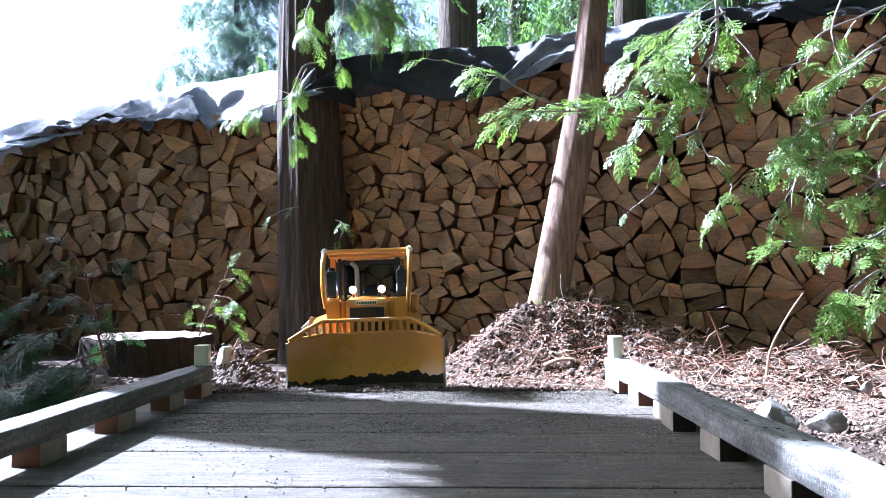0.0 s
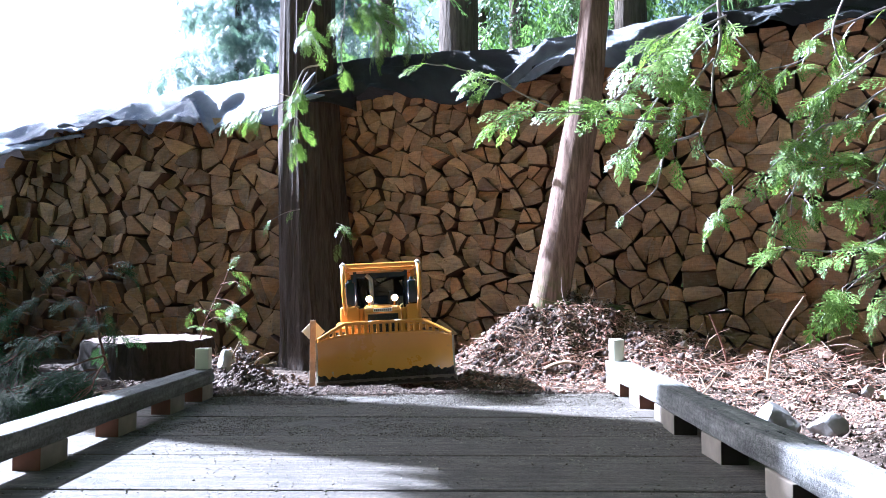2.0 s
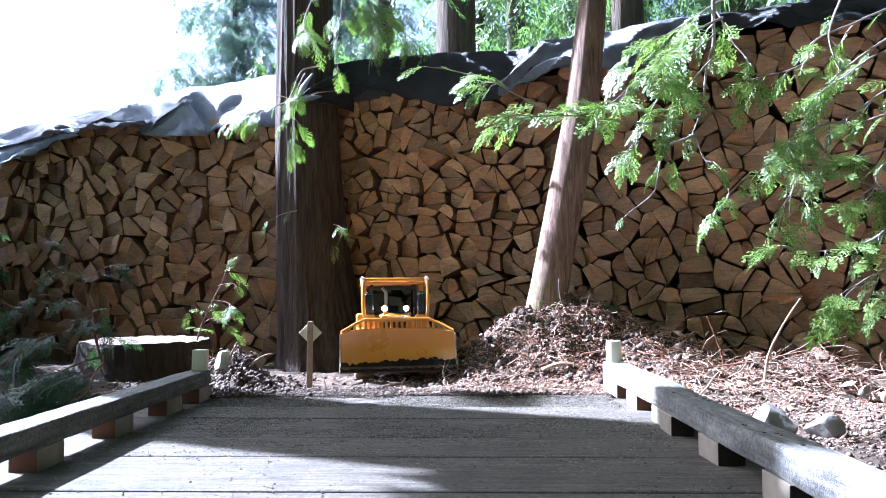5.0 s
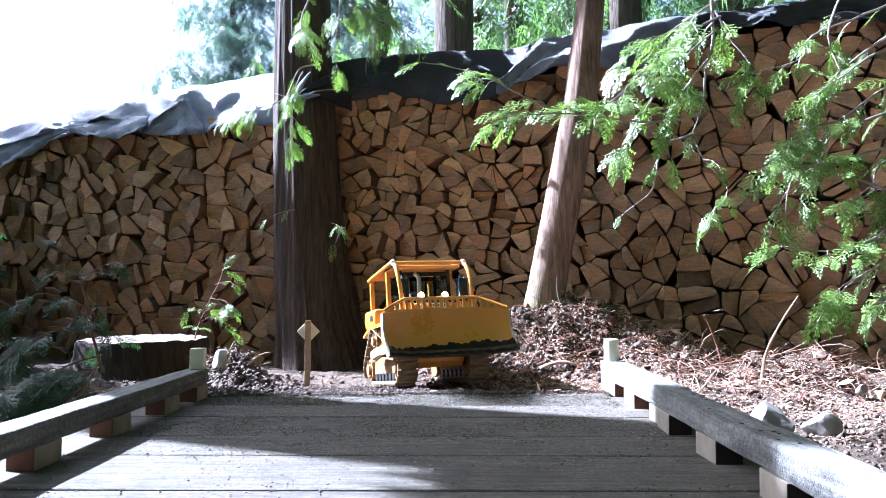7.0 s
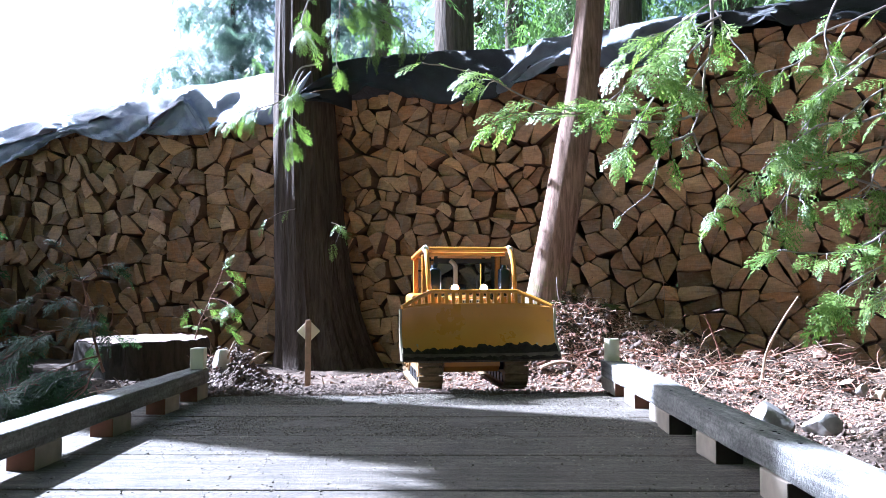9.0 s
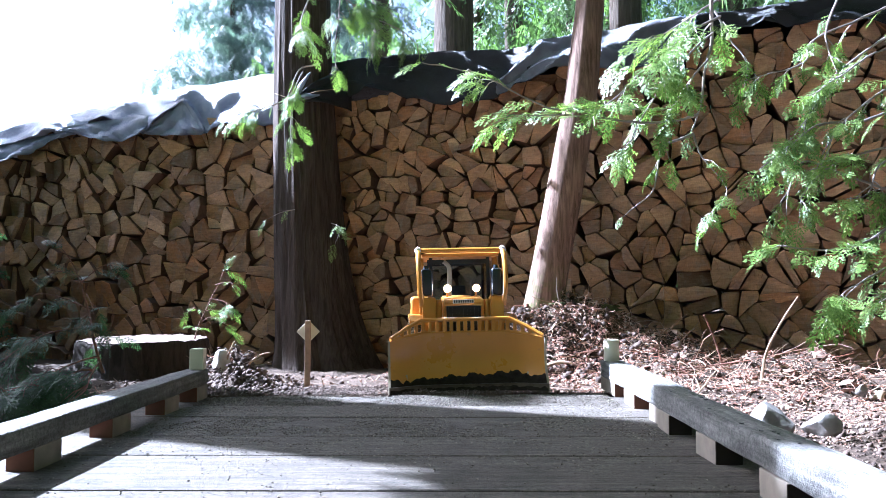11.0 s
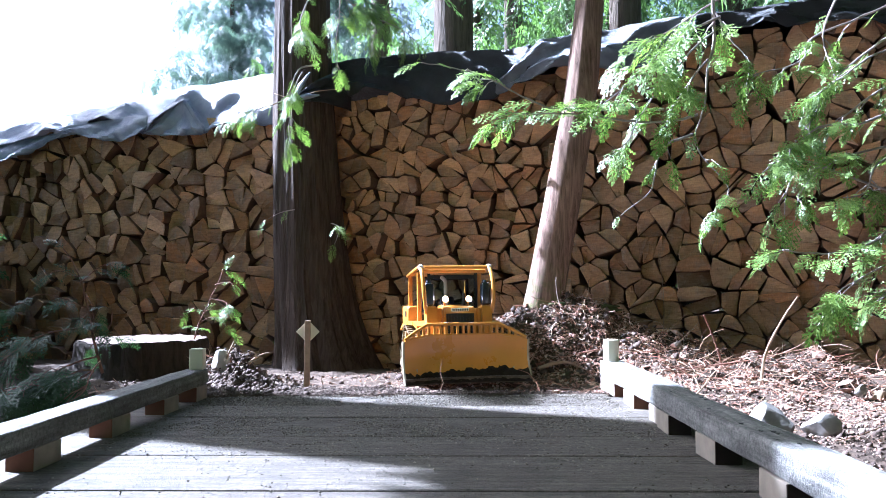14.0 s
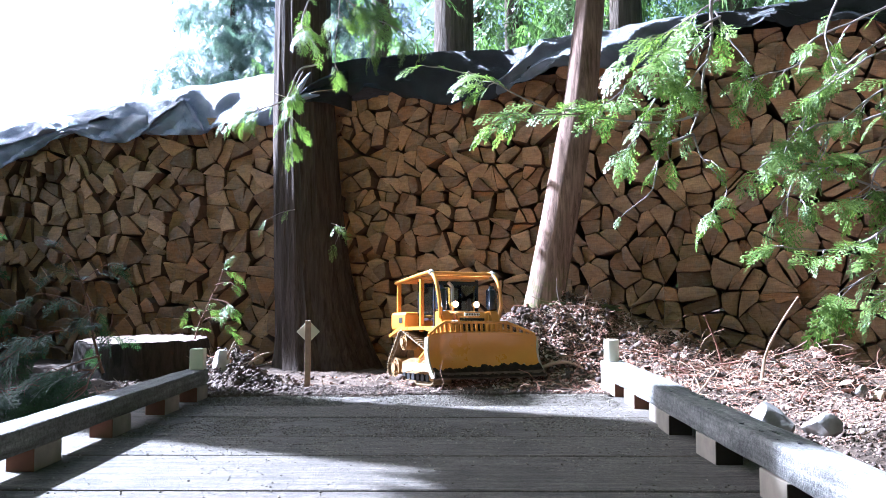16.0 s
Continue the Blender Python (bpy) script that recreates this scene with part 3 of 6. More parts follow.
def dozer_blade(dozer):
    wing, mid, top = 0.182, 0.112, 0.1325

    def face(x, v, off=0.0):
        fwd = 0.0 if abs(x) <= mid else 0.042 * (abs(x) - mid) / (wing - mid)
        y = -0.221 + 0.028 * v + 0.020 * math.sin(math.pi * v) - fwd
        crest = top - 0.014 * max(0.0, (abs(x) - mid) / (wing - mid))
        return Vector((x, y + off, crest * v)) - PIVOT

    xs = [-wing, -0.147, -mid, -0.06, 0.0, 0.06, mid, 0.147, wing]
    bm = bmesh.new()
    n = 10
    front = [[bm.verts.new(face(x, k / n)) for k in range(n + 1)] for x in xs]
    back = [[bm.verts.new(face(x, k / n, 0.010)) for k in range(n + 1)] for x in xs]
    for i in range(len(xs) - 1):
        for k in range(n):
            bm.faces.new((front[i][k], front[i + 1][k], front[i + 1][k + 1], front[i][k + 1]))
            bm.faces.new((back[i][k], back[i][k + 1], back[i + 1][k + 1], back[i + 1][k]))
        bm.faces.new((front[i][n], front[i + 1][n], back[i + 1][n], back[i][n]))
        bm.faces.new((front[i][0], back[i][0], back[i + 1][0], front[i + 1][0]))
    for i in (0, -1):
        for k in range(n):
            bm.faces.new((front[i][k], front[i][k + 1], back[i][k + 1], back[i][k]))
    bmesh.ops.recalc_face_normals(bm, faces=bm.faces)
    blade = part("blade", bm, YELLOW, dozer, "yellow curved blade with caked mud along its foot", smooth=True, m=Matrix.Translation(PIVOT))
    # cheek plates
    for s in (-1, 1):
        bm = bmesh.new()
        pts = [face(wing * s, k / 8) for k in range(9)]
        outline = [(p.y - 0.003, p.z) for p in pts] + [(p.y + 0.018, p.z) for p in reversed(pts)]
        prism(bm, outline, wing * s - 0.002, wing * s + 0.003, "x")
        part("cheek_plate", bm, WORN, blade, "pale worn cheek plate")
        bm = bmesh.new()
        for x0, x1, k in ((0.0, mid * s, 0), (mid * s, wing * s, 1)):
            a, b = face(x0, 0.0), face(x1, 0.0)
            q = [bm.verts.new(v) for v in (a + Vector((0, -0.004, -0.003)), b + Vector((0, -0.004, -0.003)), b + Vector((0, -0.004, 0.016)), a + Vector((0, -0.004, 0.016)),
                                           a + Vector((0, 0.004, -0.003)), b + Vector((0, 0.004, -0.003)), b + Vector((0, 0.002, 0.016)), a + Vector((0, 0.002, 0.016)))]
            for f in ((0, 1, 2, 3), (7, 6, 5, 4), (0, 4, 5, 1), (3, 2, 6, 7), (0, 3, 7, 4), (1, 5, 6, 2)):
                bm.faces.new([q[j] for j in f])
        bmesh.ops.recalc_face_normals(bm, faces=bm.faces)
        part("cutting_edge", bm, EDGE, blade, "mud-stained steel cutting edge")

    # spill guard: rails and bars
    def guard_z(x):
        a = abs(x)
        return 0.1655 if a < 0.112 else 0.1655 - (a - 0.112) / (0.176 - 0.112) * 0.040

    def sill_z(x):
        return 0.134 - 0.014 * max(0.0, (abs(x) - mid) / (wing - mid))

    def gy(x):
        return face(x, 1.0).y + 0.004

    line = [-0.178, -0.14, -0.105, -0.05, 0.0, 0.05, 0.105, 0.14, 0.178]
    bm = bmesh.new()
    tube(bm, [(x, gy(x), guard_z(x) - PIVOT.z) for x in line], 0.0048, 8)
    part("guard_top_rail", bm, YELLOW, blade, smooth=True)
    bm = bmesh.new()
    tube(bm, [(x, gy(x), sill_z(x) - PIVOT.z) for x in line], 0.0045, 8)
    part("guard_foot_rail", bm, YELLOW, blade, smooth=True)
    for k in range(-10, 11):
        x = k * 0.0168
        hi, lo = guard_z(x) - PIVOT.z, sill_z(x) - PIVOT.z
        bm = bmesh.new()
        box(bm, (x, gy(x), (lo + hi) / 2), (0.0088, 0.006, hi - lo), 0.0012, seg=1)
        part("guard_bar", bm, YELLOW, blade)
    # caked mud
    bm = bmesh.new()
    cols, rows = 110, 7
    grid = []
    for i in range(cols + 1):
        x = -0.179 + 0.358 * i / cols
        h = 0.034 + 0.012 * x + 0.009 * fbm(x * 30, 0.3) + 0.006 * fbm(x * 90, 2.3) + 0.004 * math.sin(x * 18)
        col = []
        for k in range(rows + 1):
            v = k / rows
            p = face(x, v * h / top)
            th = 0.0062 + 0.007 * (1 - v) * (0.7 + 0.8 * fbm(x * 60, v * 4, 1))
            col.append(bm.verts.new((p.x, p.y - (th if k < rows else 0.0), p.z + 0.0005)))
        grid.append(col)
    for a, b in zip(grid, grid[1:]):
        for k in range(rows):
            bm.faces.new((a[k], b[k], b[k + 1], a[k + 1]))
    part("mud", bm, MUD, blade, "dark wet mud caked on the blade", smooth=True)
    # push arms, braces, lift rods
    for s in (-1, 1):
        bm = bmesh.new()
        prism(bm, [(-0.222, -0.032), (-0.215, -0.010), (-0.05, 0.012), (0.02, 0.012), (0.03, 0.0), (0.02, -0.012), (-0.05, -0.012)], s * 0.148 - 0.008, s * 0.148 + 0.008, "x")
        part("push_arm", bm, WORN, blade, "pale push arm with its paint worn off")
        bm = bmesh.new()
        tube(bm, [(s * 0.150, -0.196, 0.050), (s * 0.150, -0.11, 0.018)], 0.0085, 10)
        tube(bm, [(s * 0.150, -0.13, 0.021), (s * 0.150, -0.055, -0.002)], 0.005, 8)
        part("brace", bm, YELLOW, blade, smooth=True)
    return blade


def track_outline(n=72):
    """Points on the belt's outer line, round the high sprocket and the two idlers, evenly spaced, with their directions."""
    wheels = [(-0.122, 0.048, 0.044), (0.095, 0.128, 0.034), (0.165, 0.044, 0.040)]
    pts = []
    for k in range(3):
        (y0, z0, r0), (y1, z1, r1) = wheels[k], wheels[(k + 1) % 3]
        d = math.hypot(y1 - y0, z1 - z0)
        a = math.atan2(z1 - z0, y1 - y0) + math.pi / 2 - math.asin((r1 - r0) / d) * -1
        na = Vector((math.cos(a), math.sin(a)))
        pts.append((Vector((y0, z0)) + na * r0, Vector((y1, z1)) + na * r1, a))
    line = []
    for k in range(3):
        a, b, ang = pts[k]
        line += [a.lerp(b, j / 12) for j in range(12)]
        (y1, z1, r1), nxt = wheels[(k + 1) % 3], pts[(k + 1) % 3][2]
        sweep = (nxt - ang) % (2 * math.pi) - 2 * math.pi
        line += [Vector((y1 + r1 * math.cos(ang + sweep * j / 12), z1 + r1 * math.sin(ang + sweep * j / 12))) for j in range(12)]
    seg = [0.0]
    loop = line + [line[0]]
    for a, b in zip(loop, loop[1:]):
        seg.append(seg[-1] + (b - a).length)
    out = []
    for k in range(n):
        t = seg[-1] * k / n
        i = max(j for j in range(len(line)) if seg[j] <= t)
        f = (t - seg[i]) / max(seg[i + 1] - seg[i], 1e-9)
        d = (loop[i + 1] - loop[i]).normalized()
        out.append((loop[i].lerp(loop[i + 1], f), math.atan2(d.y, d.x)))
    return out


def dozer_track(dozer, s, wheels_out):
    x = s * 0.104
    line = track_outline(48)
    bm = bmesh.new()
    inner = []
    for p, a in line:
        nrm = Vector((-math.sin(a), math.cos(a)))
        inner.append(p - nrm * 0.006)
    for lo, hi in ((-0.02, 0.02),):
        A = [bm.verts.new((x + lo, p.x, p.y)) for p in inner]
        B = [bm.verts.new((x + hi, p.x, p.y)) for p in inner]
        C = [bm.verts.new((x + lo, p.x, p.y)) for p, a in line]
        D = [bm.verts.new((x + hi, p.x, p.y)) for p, a in line]
        k = len(line)
        for i in range(k):
            j = (i + 1) % k
            for q in ((A[i], A[j], B[j], B[i]), (C[i], D[i], D[j], C[j]), (A[i], C[i], C[j], A[j]), (B[i], B[j], D[j], D[i])):
                bm.faces.new(q)
    bmesh.ops.recalc_face_normals(bm, faces=bm.faces)
    belt = part("track", bm, TRACK, dozer, "muddy crawler track round a raised sprocket")
    bm = bmesh.new()
    box(bm, (0, 0, 0), (0.058, 0.0165, 0.0035), 0.0)
    box(bm, (0, -0.006, 0.004), (0.058, 0.003, 0.006), 0.0)
    me = bpy.data.meshes.new("shoe")
    bm.to_mesh(me)
    bm.free()
    me.materials.append(TRACK)
    for p, a in line:
        ob = new("shoe", me)
        ob.parent = belt
        flip = Matrix.Translation((x, p.x, p.y)) @ Matrix.Rotation(a, 4, "X")
        ob.matrix_basis = flip @ Matrix.Translation((0, 0, 0.002))
    for y, z, r, name in ((-0.122, 0.048, 0.036, "idler"), (0.095, 0.128, 0.027, "sprocket"), (0.165, 0.044, 0.032, "idler")):
        bm = bmesh.new()
        tube(bm, [(-0.019, 0, 0), (0.019, 0, 0)], r, 20)
        tube(bm, [(0.019 * s, 0, 0), (0.027 * s, 0, 0)], r * 0.5, 14)
        for k in range(6):
            a = math.pi / 3 * k
            tube(bm, [(0.019 * s, r * 0.72 * math.cos(a), r * 0.72 * math.sin(a)), (0.0235 * s, r * 0.72 * math.cos(a), r * 0.72 * math.sin(a))], r * 0.1, 6)
        wheels_out.append((part(name, bm, MUDDY, dozer, "muddy yellow " + name + " wheel", smooth=True, m=pose(x, y, z)), r, (x, y, z)))
    bm = bmesh.new()
    prism(bm, [(-0.12, 0.030), (-0.12, 0.060), (0.04, 0.078), (0.11, 0.065), (0.12, 0.030)], x - 0.016, x + 0.016, "x")
    part("track_frame", bm, MUDDY, dozer)
    for k in range(6):
        bm = bmesh.new()
        tube(bm, [(x - 0.020, -0.09 + 0.036 * k, 0.020), (x + 0.020, -0.09 + 0.036 * k, 0.020)], 0.0125, 12)
        part("roller", bm, BLACK, dozer, smooth=True)


def make_dozer():
    dz = empty("bulldozer", pose(0, 2.2, 0), "yellow model bulldozer with headlights on and a muddy blade", "bulldozer")
    bm = bmesh.new()
    prism(bm, [(-0.118, 0.055), (-0.118, 0.12), (-0.03, 0.14), (0.15, 0.14), (0.165, 0.11), (0.15, 0.045), (-0.10, 0.040)], -0.068, 0.068, "x")
    part("hull", bm, YELLOW, dz)
    bm = bmesh.new()
    prism(bm, [(-0.122, 0.11), (-0.122, 0.205), (-0.110, 0.219), (-0.02, 0.226), (-0.02, 0.11)], -0.050, 0.050, "x")
    bmesh.ops.bevel(bm, geom=list(bm.edges), offset=0.004, segments=2, affect="EDGES")
    hood = part("hood", bm, YELLOW, dz, smooth=True)
    bm = bmesh.new()
    box(bm, (0, -0.123, 0.166), (0.084, 0.004, 0.068), 0.001)
    part("grille", bm, BLACK, hood, "black radiator grille")
    for k in range(9):
        bm = bmesh.new()
        box(bm, (-0.036 + 0.009 * k, -0.1265, 0.166), (0.0016, 0.002, 0.064))
        part("grille_bar", bm, BLACK, hood)
    bm = bmesh.new()
    box(bm, (0, -0.124, 0.211), (0.052, 0.004, 0.010), 0.001)
    plate = part("nameplate", bm, WHITE, hood, "small white nameplate")
    for k in range(9):
        bm = bmesh.new()
        box(bm, (-0.022 + 0.0055 * k, -0.1265, 0.211), (0.003, 0.001, 0.006))
        part("letter_bar", bm, BLACK, hood)
    for s in (-1, 1):
        # guard posts beside the hood, canisters, lift cylinders, lamps
        bm = bmesh.new()
        prism(bm, [(-0.125, 0.09), (-0.120, 0.205), (-0.108, 0.222), (-0.07, 0.222), (-0.065, 0.09)], s * 0.083 - 0.016, s * 0.083 + 0.016, "x")
        bmesh.ops.bevel(bm, geom=list(bm.edges), offset=0.003, segments=2, affect="EDGES")
        part("side_cowl", bm, YELLOW, dz, smooth=True)
        bm = bmesh.new()
        box(bm, (s * 0.087, -0.088, 0.258), (0.029, 0.030, 0.068), 0.007, seg=3)
        can = part("canister", bm, NAVY, dz, "dark blue-black canister with a cap", smooth=True)
        bm = bmesh.new()
        tube(bm, [(s * 0.087, -0.088, 0.290), (s * 0.087, -0.088, 0.300)], [0.010, 0.008], 12)
        part("cap", bm, NAVY, can, smooth=True)
        bm = bmesh.new()
        tube(bm, [(s * 0.060, -0.102, 0.215), (s * 0.060, -0.112, 0.13)], 0.0085, 12)
        part("lift_cylinder", bm, YELLOW, dz, smooth=True)
        bm = bmesh.new()
        tube(bm, [(s * 0.060, -0.112, 0.14), (s * 0.060, -0.120, 0.075)], 0.0045, 10)
        part("piston_rod", bm, STEEL, dz, smooth=True)
        bm = bmesh.new()
        tube(bm, [(s * 0.036, -0.062, 0.243), (s * 0.036, -0.075, 0.243), (s * 0.036, -0.084, 0.243)], [0.006, 0.0095, 0.0105], 14)
        tube(bm, [(s * 0.036, -0.068, 0.222), (s * 0.036, -0.068, 0.240)], 0.003, 6)
        lamp = part("headlamp", bm, YELLOW, dz, "lit round headlamp", smooth=True)
        bm = bmesh.new()
        tube(bm, [(s * 0.036, -0.0845, 0.243), (s * 0.036, -0.0875, 0.243), (s * 0.036, -0.0888, 0.243)], [0.0080, 0.0072, 0.004], 14)
        part("lens", bm, LAMP, lamp, "glowing white lens", smooth=True)
        # sweeps
        bm = bmesh.new()
        pts = smooth_line([(s * 0.100, -0.110, 0.200), (s * 0.105, -0.116, 0.245), (s * 0.107, -0.098, 0.305), (s * 0.106, -0.060, 0.338), (s * 0.105, 0.0, 0.341), (s * 0.103, 0.235, 0.324)], 5)
        tube(bm, pts, 0.0062, 10)
        part("sweep_bar", bm, YELLOW, dz, smooth=True)
        bm = bmesh.new()
        tube(bm, [(s * 0.106, -0.068, 0.331), (s * 0.107, -0.062, 0.340), (s * 0.106, -0.054, 0.345)], [0.005, 0.0095, 0.006], 10)
        part("bar_elbow", bm, WHITE, dz, "pale worn elbow", smooth=True)
        for y, z0 in ((0.222, 0.16), (0.035, 0.16)):
            bm = bmesh.new()
            box(bm, (s * 0.097, y, (z0 + 0.328) / 2), (0.013, 0.013, 0.328 - z0), 0.002)
            part("roof_post", bm, YELLOW, dz)
        bm = bmesh.new()
        prism(bm, [(-0.13, 0.166), (-0.06, 0.176), (0.14, 0.176), (0.225, 0.150), (0.225, 0.142), (0.14, 0.164), (-0.06, 0.166), (-0.13, 0.156)], s * 0.098 - 0.034, s * 0.098 + 0.034, "x")
        part("fender", bm, YELLOW, dz)
        bm = bmesh.new()
        box(bm, (s * 0.094, 0.165, 0.195), (0.062, 0.125, 0.058), 0.010, seg=3)
        tank = part("side_tank", bm, YELLOW, dz, smooth=True)
        bm = bmesh.new()
        box(bm, (s * 0.1255, 0.14, 0.198), (0.002, 0.030, 0.018))
        part("badge", bm, BLACK, tank, "small dark badge")
        # cab side
        bm = bmesh.new()
        box(bm, (s * 0.074, 0.045, 0.255), (0.0025, 0.115, 0.115))
        part("side_glass", bm, GLASS, dz, "tinted cab side glass").visible_shadow = False
        for y in (-0.014, 0.104):
            bm = bmesh.new()
            box(bm, (s * 0.074, y, 0.25), (0.009, 0.009, 0.16), 0.001)
            part("cab_post", bm, NAVY, dz, "dark cab window frame")
        bm = bmesh.new()
        box(bm, (s * 0.074, 0.045, 0.199), (0.008, 0.118, 0.008), 0.001)
        part("cab_sill", bm, NAVY, dz)
    bm = bmesh.new()
    tube(bm, [(-0.106, -0.060, 0.3395), (0.106, -0.060, 0.3395)], 0.0062, 10)
    part("cross_bar", bm, YELLOW, dz, smooth=True)
    bm = bmesh.new()
    box(bm, (0, 0.0875, 0.328), (0.196, 0.290, 0.010), 0.004)
    part("roof", bm, YELLOW, dz, "flat yellow canopy roof")
    bm = bmesh.new()
    box(bm, (0, -0.014, 0.312), (0.150, 0.008, 0.012), 0.001)
    part("cab_header", bm, NAVY, dz)
    bm = bmesh.new()
    box(bm, (0, 0.104, 0.312), (0.150, 0.008, 0.012), 0.001)
    part("cab_header", bm, NAVY, dz)
    for y, name in ((-0.014, "windscreen"), (0.104, "rear_glass")):
        bm = bmesh.new()
        box(bm, (0, y, 0.264), (0.140, 0.0025, 0.10))
        part(name, bm, GLASS, dz, "clear cab glass").visible_shadow = False
    bm = bmesh.new()
    box(bm, (0, 0.045, 0.150), (0.146, 0.125, 0.03), 0.002)
    part("cab_floor", bm, BLACK, dz)
    bm = bmesh.new()
    box(bm, (0, 0.05, 0.19), (0.05, 0.05, 0.03), 0.008, seg=3)
    box(bm, (0, 0.078, 0.222), (0.046, 0.012, 0.06), 0.006, seg=3, m=pose(0, 0, 0, -8))
    part("seat", bm, BLACK, dz, "black operator seat", smooth=True)
    bm = bmesh.new()
    box(bm, (0.004, 0.004, 0.212), (0.075, 0.022, 0.035), 0.005)
    part("dashboard", bm, BLACK, dz)
    bm = bmesh.new()
    tube(bm, smooth_line([(-0.028, -0.045, 0.215), (-0.028, -0.045, 0.285), (-0.030, -0.045, 0.300), (-0.042, -0.045, 0.312)], 4), 0.0058, 10)
    part("exhaust", bm, STEEL, dz, "pale steel exhaust stack", smooth=True)
    bm = bmesh.new()
    tube(bm, [(0.028, -0.05, 0.215), (0.028, -0.05, 0.262)], 0.005, 10)
    part("intake", bm, BLACK, dz, smooth=True)
    bm = bmesh.new()
    box(bm, (0, 0.205, 0.165), (0.13, 0.04, 0.10), 0.006)
    part("rear_tank", bm, YELLOW, dz, smooth=True)
    bm = bmesh.new()
    box(bm, (0, -0.07, 0.052), (0.19, 0.03, 0.02), 0.003)
    part("cross_shaft", bm, BLACK, dz)
    for ob in dz.children_recursive:
        ob.data.transform(Matrix.Translation((0, -0.025, 0)))
    wheels = []
    for s in (-1, 1):
        dozer_track(dz, s, wheels)
    return dz, dozer_blade(dz), wheels


bulldozer, dozer_blade_part, dozer_wheels = make_dozer()

